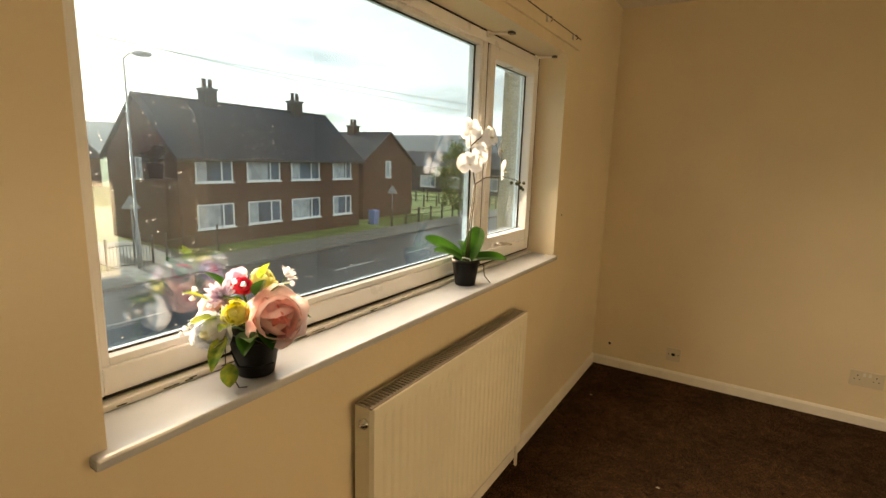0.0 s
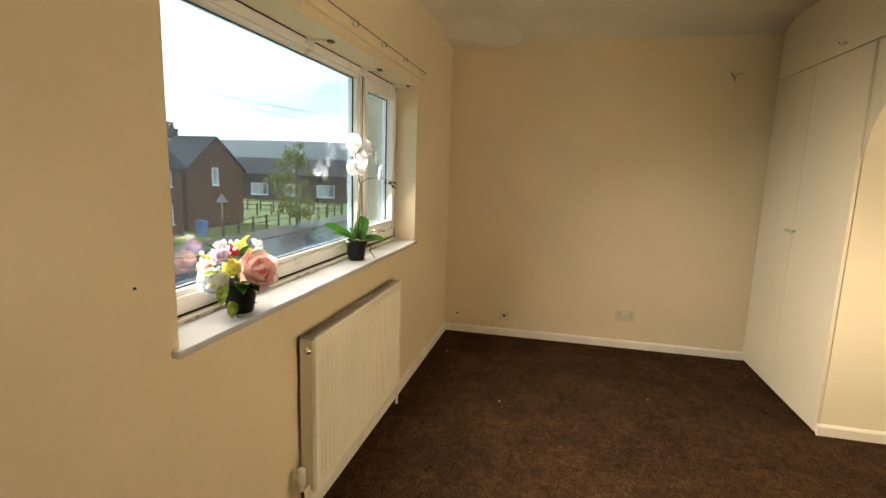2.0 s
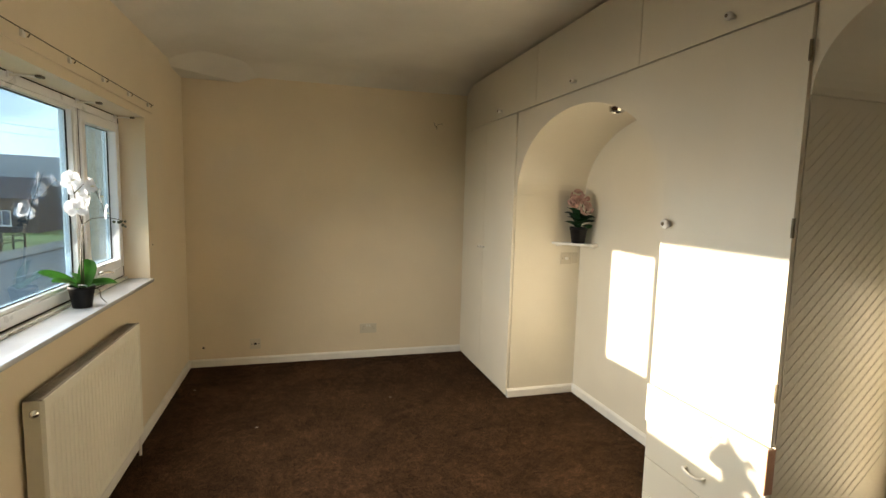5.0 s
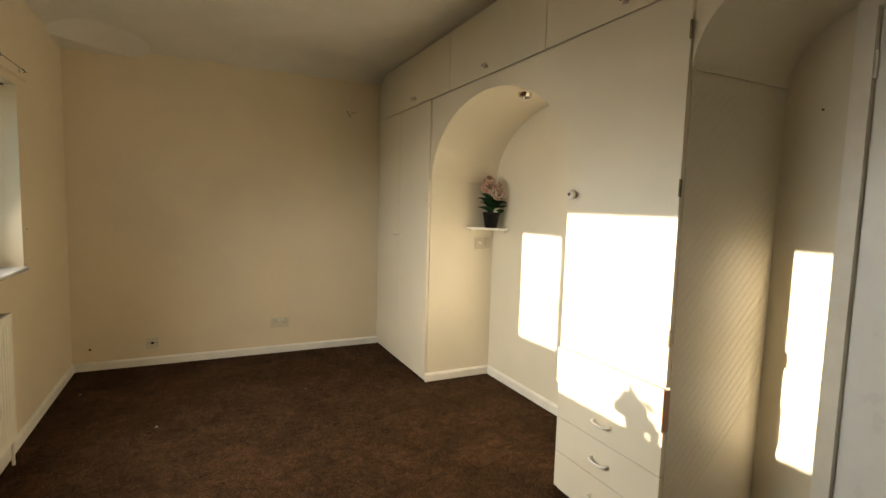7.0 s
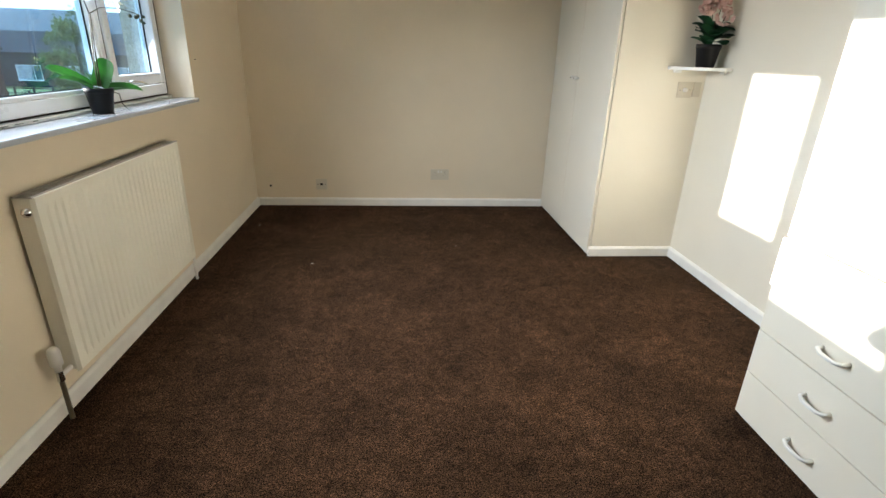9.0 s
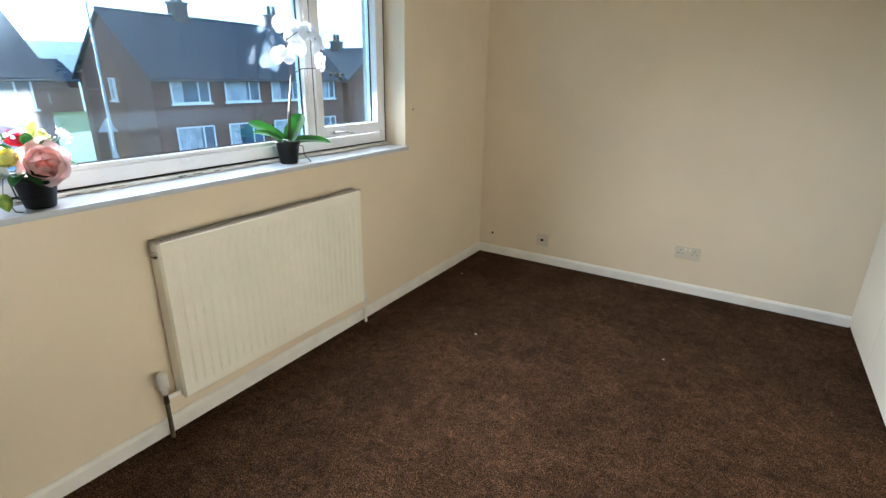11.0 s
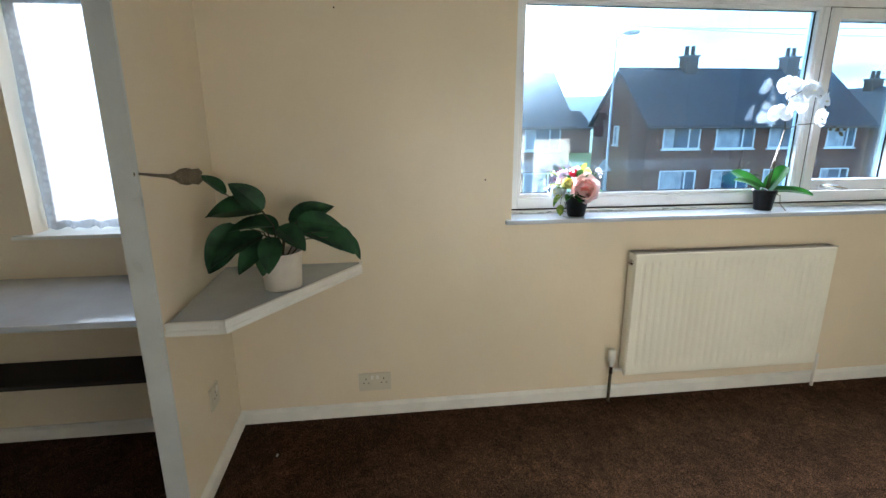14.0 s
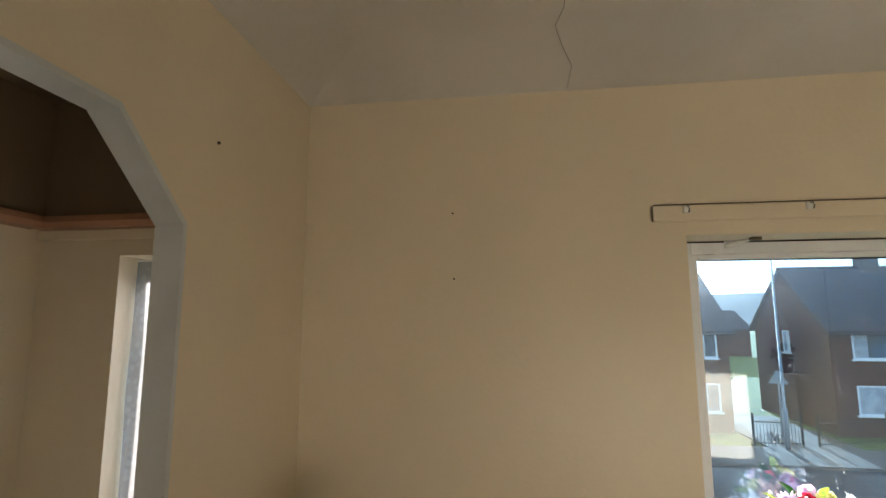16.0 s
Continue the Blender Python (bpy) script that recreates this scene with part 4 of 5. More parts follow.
def build_posy():
    rnd = random.Random(11)
    B = Vector((-0.05, 1.533, 0.9055))
    o = thing("flower_arrangement", "artificial peonies and roses in a black pot on the sill", "potted flowers", B)
    pot(o, B, 0.038, 0.052, 0.095, M_BLACK)
    part("pot_handle", tube([B + Vector((-0.01, -0.052, 0.06)), B + Vector((0.02, -0.056, 0.035)), B + Vector((0.045, -0.032, 0.03)), B + Vector((0.056, 0.0, 0.034))], 0.002, 6), M_BLACK, o)
    top = B + Vector((0, 0, 0.08))

    def flower(off, d, r, outer, inner, label, rings_o=PEONY_OUT, rings_i=PEONY_IN):
        p = B + Vector(off) - Vector(d).normalized() * (r * 0.35 if rings_o is PEONY_OUT else 0.0)
        r = r * 0.75 if rings_o is PEONY_OUT else r
        f = part("flower", bloom(bmesh.new(), p, d, r, rings_o, rnd), outer, o, label, smooth=True)
        if rings_i:
            part("flower_heart", bloom(bmesh.new(), p + Vector(d).normalized() * 0.004, d, r, rings_i, rnd), inner, f, smooth=True)
        part("stem", tube([top, (top + p) / 2 + Vector((0, 0, 0.01)), p - Vector(d).normalized() * 0.003], 0.002, 6), M_LEAF, o)

    flower((0.050, 0.016, 0.128), (0.85, -0.45, 0.2), 0.096, M_PINKP, M_CORAL, "large pale pink peony with a coral heart")
    flower((0.0, 0.07, 0.13), (0.4, 0.8, 0.1), 0.058, M_PINKP, M_CORAL, "pink rose")
    flower((-0.03, -0.075, 0.105), (0.4, -0.9, 0.1), 0.066, M_WHITEP, M_CREAMP, "white rose")
    flower((-0.02, 0.04, 0.19), (0.3, 0.2, 0.9), 0.046, M_YELP, M_YELP, "yellow rose")
    flower((0.012, -0.05, 0.145), (0.7, -0.7, 0.3), 0.042, M_YELP, M_YELP, "yellow rosebud")
    flower((-0.02, -0.012, 0.185), (0.3, -0.3, 0.9), 0.036, M_REDP, M_REDP, "red rose")
    flower((-0.015, -0.06, 0.175), (0.4, -0.6, 0.6), 0.036, M_LILAC, M_WHITEP, "lilac daisy", ((14, 20, 1, 0.28, 0.4), (12, 40, 0.8, 0.25, 0.4)), ((8, 70, 0.4, 0.2, 0.3),))
    flower((-0.005, 0.09, 0.19), (0.3, 0.6, 0.7), 0.028, M_WHITEP, M_YELP, "white spiky daisy", ((14, 25, 1, 0.2, 0.2), (12, 50, 0.9, 0.18, 0.2)), ((6, 80, 0.4, 0.15, 0.3),))
    flower((-0.08, 0.02, 0.19), (-0.8, 0.1, 0.6), 0.04, M_LILAC, M_REDP, "deep pink rose")
    flower((-0.085, -0.04, 0.14), (-0.9, -0.3, 0.3), 0.05, M_PINKP, M_REDP, "pink rose")
    for off, d, ln, wd, mt in (((-0.03, -0.06, 0.13), (0.1, -0.9, 0.25), 0.075, 0.032, M_LEAF_Y), ((0.0, -0.07, 0.10), (0.35, -0.8, -0.6), 0.075, 0.034, M_LEAF_Y), ((0.03, -0.085, 0.055), (0.25, -0.15, -1.0), 0.05, 0.034, M_LEAF_Y),
                               ((0.02, -0.03, 0.10), (0.6, -0.6, -0.1), 0.07, 0.04, M_LEAF), ((0.03, -0.01, 0.11), (0.9, -0.1, -0.5), 0.06, 0.04, M_LEAF), ((0.0, -0.04, 0.165), (0.3, -0.6, 0.5), 0.05, 0.03, M_LEAF),
                               ((-0.02, 0.03, 0.12), (0.1, 0.9, 0.1), 0.08, 0.035, M_LEAF), ((0.01, 0.0, 0.17), (0.4, -0.1, 0.7), 0.06, 0.03, M_LEAF), ((-0.06, 0.0, 0.13), (-0.8, -0.3, 0.2), 0.08, 0.035, M_LEAF), ((-0.04, -0.08, 0.17), (-0.1, -0.7, 0.6), 0.05, 0.03, M_LEAF_Y),
                               ((0.03, -0.04, 0.09), (0.8, -0.5, 0.5), 0.06, 0.034, M_LEAF), ((0.01, -0.06, 0.12), (0.5, -0.8, 0.4), 0.06, 0.03, M_LEAF_Y), ((0.02, 0.03, 0.17), (0.6, 0.3, 0.6), 0.055, 0.03, M_LEAF), ((0.0, 0.02, 0.2), (0.4, 0.0, 0.9), 0.05, 0.026, M_LEAF_Y),
                               ((0.03, 0.05, 0.12), (0.7, 0.6, 0.1), 0.06, 0.034, M_LEAF), ((-0.05, -0.03, 0.18), (-0.5, -0.3, 0.7), 0.06, 0.03, M_LEAF)):
        part("leaf", petal(bmesh.new(), aim(B + Vector(off), d), ln, wd, -0.5, 0.2, 0.6, 0.0, 8, 4, 0.2), mt, o, smooth=True)
    for off in ((-0.02, -0.12, 0.13), (-0.03, -0.135, 0.115), (-0.01, -0.125, 0.10), (-0.04, -0.12, 0.12), (-0.05, -0.09, 0.19), (-0.045, -0.10, 0.175), (0.005, 0.10, 0.185), (0.01, 0.085, 0.2), (0.0, 0.11, 0.17), (-0.02, -0.08, 0.16), (0.0, -0.085, 0.15), (-0.01, -0.03, 0.2), (0.005, -0.02, 0.195), (-0.03, 0.01, 0.21)):
        part("sprig", bloom(bmesh.new(), B + Vector(off), (0.2, -0.8, 0.4), 0.012, ((6, 40, 1, 0.6, 0.6),), rnd), M_WHITEP, o, "tiny white sprig")
    part("tendril", tube([B + Vector((0.0, -0.07, 0.09)), B + Vector((0.02, -0.085, 0.05)), B + Vector((0.045, -0.075, 0.005)), B + Vector((0.05, -0.06, 0.002))], 0.0012, 5), M_STEM, o)


build_posy()


def build_shelf_plant():
    B = Vector((0.288, 0.293, 0.7385))
    o = thing("leafy_plant", "dark green artificial plant in a cream pot on the shelf", "potted plant", B)
    pot(o, B, 0.066, 0.072, 0.135, M_POTW, rim=False)
    top = B + Vector((0, 0, 0.11))
    side, front = Vector((-0.21, 0.98, 0)), Vector((0.98, 0.21, 0))
    # each leaf: where it starts and ends across and up from the pot's foot, its width, how far it stands forward, its turn
    leaves = ((-0.17, 0.335, -0.245, 0.395, 0.055, 0.00, 0.3), (-0.065, 0.275, -0.235, 0.265, 0.105, -0.02, 0.2), (-0.06, 0.27, -0.155, 0.36, 0.085, -0.03, -0.4), (-0.03, 0.225, -0.165, 0.225, 0.085, 0.03, 0.7),
              (-0.155, 0.235, -0.245, 0.085, 0.10, 0.00, -0.5), (-0.065, 0.205, -0.225, 0.13, 0.085, 0.06, 0.4), (-0.06, 0.19, -0.145, 0.10, 0.07, 0.07, -0.3), (-0.035, 0.20, -0.055, 0.10, 0.075, 0.085, 0.2),
              (-0.015, 0.225, 0.065, 0.16, 0.085, 0.07, -0.2), (0.03, 0.22, 0.185, 0.265, 0.085, -0.05, 0.5), (0.055, 0.235, 0.205, 0.21, 0.075, 0.02, 0.8), (0.03, 0.21, 0.205, 0.125, 0.095, 0.00, -0.4),
              (0.165, 0.205, 0.235, 0.125, 0.075, 0.045, 0.1), (0.235, 0.175, 0.262, 0.095, 0.030, 0.03, 0.4), (-0.075, 0.165, -0.075, 0.065, 0.07, 0.02, -0.6), (-0.02, 0.18, -0.10, 0.24, 0.08, -0.07, 0.3), (0.04, 0.19, 0.14, 0.22, 0.08, -0.08, -0.3))
    for k, (u0, v0, u1, v1, wd, fw, turn) in enumerate(leaves):
        v0, v1 = (v + max(0.0, v - 0.14) * 0.06 + 0.002 for v in (v0, v1))
        u0, u1 = u0 + 0.010, u1 + 0.010
        p = B + side * u0 + front * fw + Vector((0, 0, v0))
        t = B + side * u1 + front * (fw * 1.5 + 0.02) + Vector((0, 0, v1))
        mid = (top + p) / 2 + Vector((0, 0, 0.03)) - side * u0 * 0.15
        part("stalk", tube([top - Vector((0, 0, 0.03)), mid, p], [0.003, 0.0025, 0.002], 6), M_STEM, o, smooth=True)
        d = (t - p).normalized()
        n = front * 0.62 + Vector((0, 0, 0.8)) + side * 0.15 * math.sin(k * 1.9)
        x = d.cross(n).normalized()
        m = Matrix.Translation(p) @ Matrix((x, d, x.cross(d))).transposed().to_4x4() @ Matrix.Rotation(0.45 * turn, 4, "Y") @ Matrix.Rotation(0.25, 4, "X")
        part("leaf", petal(bmesh.new(), m, (t - p).length * 1.06, wd * 1.05, -0.55, 0.05, 0.60, 0.014, 12, 6, 0.34), M_LEAF_D, o, smooth=k % 3 == 0)


build_shelf_plant()


def build_alcove_plant():
    rnd = random.Random(3)
    x, y, z = 2.775, 3.005, 1.145
    s2 = thing("small_corner_shelf", "small white corner shelf in the alcove", "shelf", (x, y, z - 0.02))
    part("board", prism([(RX - 0.001, 3.129), (RX - 0.235, 3.129), (RX - 0.235, 3.10), (RX - 0.10, 2.93), (RX - 0.04, 2.90), (RX - 0.001, 2.90)], "z", z - 0.016, z), M_TRIM, s2)
    part("bracket", bbox(RX - 0.20, RX - 0.16, 3.112, 3.129, z - 0.032, z - 0.016), M_TRIM, s2)
    part("bracket", bbox(RX - 0.018, RX - 0.001, 2.94, 2.98, z - 0.032, z - 0.016), M_TRIM, s2)
    B = Vector((x, y, z + 0.0005))
    o = thing("pink_potted_flower", "artificial dusty pink geranium in a dark pot on a small shelf", "potted plant", B)
    pot(o, B, 0.045, 0.06, 0.115, M_BLACK)
    top = B + Vector((0, 0, 0.10))
    for k in range(20):
        a = 2.4 * k
        d = Vector((math.cos(a), math.sin(a), rnd.uniform(0.2, 1.6)))
        ln = rnd.uniform(0.075, 0.105)
        st = top + Vector((math.cos(a) * 0.015, math.sin(a) * 0.015, rnd.uniform(0.0, 0.09)))
        part("leaf", petal(bmesh.new(), aim(st, d), ln, ln * 0.95, -0.7, 0.1, 0.1, 0.02, 7, 6, 0.15), M_LEAF_D, o, smooth=True)
    for off in ((-0.02, 0.01, 0.335), (-0.05, -0.03, 0.29), (0.0, -0.04, 0.30), (0.01, -0.075, 0.245), (-0.03, 0.03, 0.30)):
        p = B + Vector(off)
        bm = bmesh.new()
        for i in range(13):
            v = Vector((rnd.gauss(0, 1), rnd.gauss(0, 1), rnd.gauss(0.3, 1))).normalized()
            bloom(bm, p + v * 0.030, v, 0.023, ((5, 20, 1, 0.9, 0.5),), rnd)
        part("flower_head", bm, M_DUSTY, o, "dusty pink flower head")
        part("stem", tube([top, (top + p) / 2 + Vector((0.004, 0, 0)), p], 0.0022, 6), M_LEAF_D, o)


build_alcove_plant()
# ---- fixtures ----
def plate(name, label, cat, c, n, w, h, t=0.009, holes=(), rockers=(), knob_r=0.0, extra=None):
    """A wall plate at c facing along n (one of +x, -x, +y, -y); holes and rockers are offsets across and up."""
    n = Vector(n)
    across = Vector((0, 0, 1)).cross(n)
    m = Matrix((across, Vector((0, 0, 1)), n)).transposed().to_4x4()
    m = Matrix.Translation(c) @ m
    o = thing(name, label, cat, c)
    bm = bmesh.new()
    box(bm, -w / 2, w / 2, -h / 2, h / 2, 0, t, 0.002)
    bm.transform(m)
    part("faceplate", bm, M_SOCKET, o)
    for u, v, a, b in holes:
        bm = bmesh.new()
        box(bm, u - a, u + a, v - b, v + b, t - 0.001, t + 0.0006)
        bm.transform(m)
        part("slot", bm, M_DARK, o, "dark pin slot")
    for u, v in rockers:
        bm = bmesh.new()
        box(bm, u - 0.0055, u + 0.0055, v - 0.009, v + 0.009, t - 0.001, t + 0.004, 0.001)
        bm.transform(m)
        part("rocker", bm, M_TRIM, o)
    if knob_r:
        part("knob", lathe([(0, t), (knob_r, t), (knob_r * 0.95, t + 0.012), (knob_r * 0.7, t + 0.016), (0, t + 0.016)], 20, m), M_TRIM, o, smooth=True)
    return o


def pins(u):
    return ((u, 0.016, 0.002, 0.0045), (u - 0.011, -0.004, 0.0035, 0.0018), (u + 0.011, -0.004, 0.0035, 0.0018))


plate("socket", "cream double wall socket above the skirting", "socket", (1.459, RY, 0.262), (0, -1, 0), 0.147, 0.086, holes=pins(-0.04) + pins(0.04), rockers=((-0.012, 0.024), (0.012, 0.024)))
plate("socket", "cream double wall socket below the corner shelf", "socket", (0.0, 0.601, 0.167), (1, 0, 0), 0.147, 0.086, holes=pins(-0.04) + pins(0.04), rockers=((-0.012, 0.024), (0.012, 0.024)))
plate("aerial_socket", "cream single aerial socket with a dark centre", "socket", (0.511, RY, 0.173), (0, -1, 0), 0.086, 0.086, holes=((0, 0, 0.011, 0.009), (-0.028, 0, 0.003, 0.003), (0.028, 0, 0.003, 0.003)))
plate("dimmer_switch", "cream dimmer switch with a round knob", "switch", (2.757, 3.13, 1.022), (0, -1, 0), 0.086, 0.086, holes=((-0.03, 0, 0.002, 0.002), (0.03, 0, 0.002, 0.002)), knob_r=0.013)
plate("blank_plate", "narrow painted-over blank plate beside the dimmer", "switch", (2.83, 3.13, 1.025), (0, -1, 0), 0.045, 0.08, t=0.006)
plate("socket", "cream single wall socket on the short wall", "socket", (0.30, 0.0, 0.318), (0, 1, 0), 0.086, 0.086, holes=pins(0.0), rockers=((0.018, 0.022),))


def stud(name, label, p, n, r=0.004, material=None, deep=0.004):
    solid(name, lathe([(0, 0), (r, 0), (r * 0.9, deep), (0, deep * 1.3)], 10, facing(p, n)), material or M_DARK, label, "nail")


stud("wall_hole", "small dark drilled hole in the wall", (0.111, RY, 0.157), (0, -1, 0), 0.009, deep=0.001)
for y, z in ((0.503, 1.952), (0.506, 1.738), (3.337, 1.102), (1.10, 1.08)):
    stud("nail", "small dark nail in the cream wall", (0, y, z), (1, 0, 0), 0.0032)
stud("nail", "small dark nail above the archway", (0.52, 0, 2.03), (0, 1, 0), 0.004)
stud("nail", "small dark nail in the alcove", (RX, 0.93, 1.68), (-1, 0, 0), 0.004)
# torn plaster flakes on the far wall
crk = thing("plaster_crack", "curling crack in the plaster near the wardrobe", "crack", (2.04, RY, 2.08))
part("crack_line", tube([(2.02, RY - 0.001, 2.10), (2.03, RY - 0.003, 2.075), (2.045, RY - 0.004, 2.06), (2.05, RY - 0.001, 2.04)], 0.0025, 5), M_BRASS, crk)
part("crack_line", tube([(2.04, RY - 0.001, 2.06), (2.06, RY - 0.004, 2.085), (2.085, RY - 0.003, 2.09), (2.10, RY - 0.001, 2.085)], 0.002, 5), M_BRASS, crk)
# hairline crack across the ceiling by the window
cc = thing("ceiling_crack", "hairline crack running across the ceiling paint", "crack", (0.2, 1.0, 2.42))
part("crack_line", tube([(0.01 + 0.08 * k, 0.88 + 0.02 * math.sin(k * 1.7) - 0.012 * k, ceil_z(0.01 + 0.08 * k, 0.9) - 0.0005) for k in range(9)], 0.0012, 4), M_GRILLE, cc)

# curtain batten with its hooks, over the window
bt = thing("curtain_batten", "cream painted curtain batten above the window with small hooks", "batten", (0.0, 2.26, 1.93))
part("board", bbox(0.0, 0.012, 1.124, 3.40, 1.905, 1.953, 0.002), M_WALL, bt)
for k in range(7):
    y = 1.22 + 0.343 * k
    bm = bbox(0.012, 0.022, y - 0.010, y + 0.010, 1.928, 1.950, 0.002)
    h = part("hook_clip", bm, M_TRIM, bt)
    part("hook", tube([(0.020, y, 1.948), (0.032, y, 1.946), (0.036, y + 0.001, 1.936), (0.030, y + 0.001, 1.928)], 0.0022, 6), M_BRASS, h)
# thin dark strip drawn for the shadow line at the batten's end
part("edge_shadow_gap", bbox(0.0, 0.010, 1.1215, 1.1235, 1.905, 1.953), M_BRASS, bt, "dark strip standing in for the shadow at the end")
part("wire", tube([(0.014, 1.124, 1.9550), (0.014, 3.40, 1.9550)], 0.0022, 5), M_BRASS, bt)
for y in (1.40, 2.15, 2.72, 3.22):
    b = thing("blind_bracket", "small painted blind bracket on the window head", "bracket", (-0.16, y, 1.86), "blind brackets")
    part("plate", bbox(-0.1395, -0.1345, y - 0.020, y + 0.020, 1.836, 1.861, 0.001), M_PVC, b)
    part("arm", tube([(-0.134, y - 0.012, 1.846), (-0.10, y + 0.012, 1.853), (-0.062, y + 0.040, 1.856)], [0.006, 0.005, 0.005], 6), M_TRIM, b)
    part("clip", bbox(-0.072, -0.050, y + 0.026, y + 0.056, 1.851, 1.861, 0.002), M_BRASS, b)

# casement handle
hd = thing("casement_handle", "white and chrome window handle on the opening light", "handle", (-0.125, 2.85, 1.0))
part("base", bbox(-0.126, -0.118, 2.80, 2.88, 0.990, 1.012, 0.003), M_PVC, hd)
part("lever", tube([(-0.12, 2.815, 1.004), (-0.095, 2.83, 1.006), (-0.088, 2.88, 1.002), (-0.090, 2.935, 0.992)], [0.008, 0.008, 0.0075, 0.005], 10), M_CHROME, hd, smooth=True)

# ornate tie-back arm on the archway
ta = thing("curtain_tieback", "ornate tarnished brass curtain arm fixed beside the archway", "curtain arm", (0.636, 0.0, 1.183))
part("rose", lathe([(0, 0), (0.014, 0), (0.012, 0.004), (0.006, 0.007), (0, 0.008)], 14, facing((0.622, 0.0, 1.188), (0, 1, 0))), M_BRASS, ta, smooth=True)
part("arm", tube([(0.622, 0.004, 1.188), (0.63, 0.05, 1.184), (0.638, 0.10, 1.181)], [0.0035, 0.0045, 0.006], 8), M_BRASS, ta, smooth=True)
bell = [(0.088, 1.176), (0.105, 1.170), (0.118, 1.160), (0.135, 1.157), (0.150, 1.160), (0.165, 1.158), (0.176, 1.168), (0.172, 1.180), (0.178, 1.191), (0.168, 1.202), (0.152, 1.200), (0.137, 1.204), (0.120, 1.201), (0.106, 1.192), (0.088, 1.186)]
part("filigree", prism(bell, "x", 0.637, 0.642, bevel=0.0012), M_BRASS, ta)
for cy, cz, rr in ((0.128, 1.172, 0.008), (0.128, 1.189, 0.008), (0.150, 1.170, 0.008), (0.150, 1.191, 0.008), (0.163, 1.180, 0.007)):
    part("scroll", tube([(0.643, cy + rr * math.cos(q), cz + rr * math.sin(q)) for q in [2 * math.pi * i / 12 for i in range(13)]], 0.0022, 6), M_BRASS, ta)
part("boss", lathe([(0, -0.004), (0.010, -0.003), (0.012, 0.0), (0.007, 0.005), (0, 0.007)], 14, facing((0.640, 0.112, 1.180), (1, 0, 0))), M_BRASS, ta, smooth=True)

# lamp holder on the upper wall of the nook
wf = thing("wall_light_fitting", "black lamp holder on a white wall plate, unlit, in the nook", "light fitting", (0.012, -0.465, 2.13))
part("wall_plate", lathe([(0, 0), (0.040, 0), (0.038, 0.008), (0.020, 0.014), (0, 0.015)], 20, facing((0.012, -0.445, 2.17), (1, 0, 0))), M_PVC, wf, "white round plate", smooth=True)
part("holder", tube([(0.02, -0.445, 2.165), (0.05, -0.45, 2.155), (0.065, -0.465, 2.135), (0.07, -0.485, 2.125), (0.07, -0.51, 2.125)], [0.010, 0.012, 0.022, 0.018, 0.009], 12), M_BLACK, wf, smooth=True)

# downlight in the alcove vault
dl = thing("downlight", "chrome eyeball downlight hanging from the arch soffit, unlit", "light fitting", (2.56, 2.33, 1.955))
m = Matrix.Translation((2.56, 2.33, 1.972)) @ Matrix.Rotation(radians(180), 4, "X")
part("ring", lathe([(0.030, 0), (0.048, 0.002), (0.050, 0.006), (0.044, 0.012), (0.040, 0.034), (0.032, 0.038), (0.030, 0.030)], 28, m), M_CHROME, dl, smooth=True)
part("reflector", lathe([(0.031, 0.032), (0.024, 0.016), (0, 0.012)], 24, m), M_BLACK, dl, smooth=True)

# embossed diagonal lines on the side of the tall cupboard
for k in range(42):
    x0, x1 = CF + 0.03, RX - 0.02
    za = 0.12 + 0.042 * k
    zb = za + 0.50
    if za > 1.70:
        break
    if zb > 1.74:
        x1 = x0 + (x1 - x0) * (1.74 - za) / (zb - za)
        zb = 1.74
    if x1 - x0 < 0.03:
        continue
    lines = bmesh.new()
    tube([(x0, 1.0615, za), ((x0 + x1) / 2, 1.0612, (za + zb) / 2), (x1, 1.0615, zb)], 0.0007, 5, lines)
    part("embossed_line", lines, M_CUP, tallc)

# plaster box in the far corner under the ceiling
bm = bmesh.new()
low = [bm.verts.new(p) for p in ((0.0, RY, 2.305), (0.0, 3.92, 2.312), (0.42, RY, 2.305))]
high = [bm.verts.new(p) for p in ((0.0, RY, 2.44), (0.0, 3.70, 2.44), (0.80, RY, 2.44))]
bm.faces.new(low)
bm.faces.new(high[::-1])
for k in range(3):
    bm.faces.new((low[k], high[k], high[(k + 1) % 3], low[(k + 1) % 3]))
bmesh.ops.recalc_face_normals(bm, faces=bm.faces)
setting("ceiling_boxing", bm, M_CEIL, "plastered boxing in the corner under the ceiling", "boxing")

# bits on the carpet
M_PAPER = mat("grubby_paper", (0.42, 0.38, 0.32), 0.9, mottle=0.1, scale=80)
for x, y, r in ((0.62, 3.02, 0.008), (0.14, 3.72, 0.008), (1.5, 3.3, 0.006), (0.25, 0.2, 0.009)):
    sc = thing("paper_scrap", "tiny pale scrap lying on the carpet", "scrap", (x, y, 0.0))
    bm = prism([(x - r, y - r * 0.4), (x + r * 0.8, y - r * 0.6), (x + r, y + r * 0.3), (x - r * 0.4, y + r * 0.6)], "z", 0.0, 0.002)
    part("scrap", bm, M_PAPER, sc)

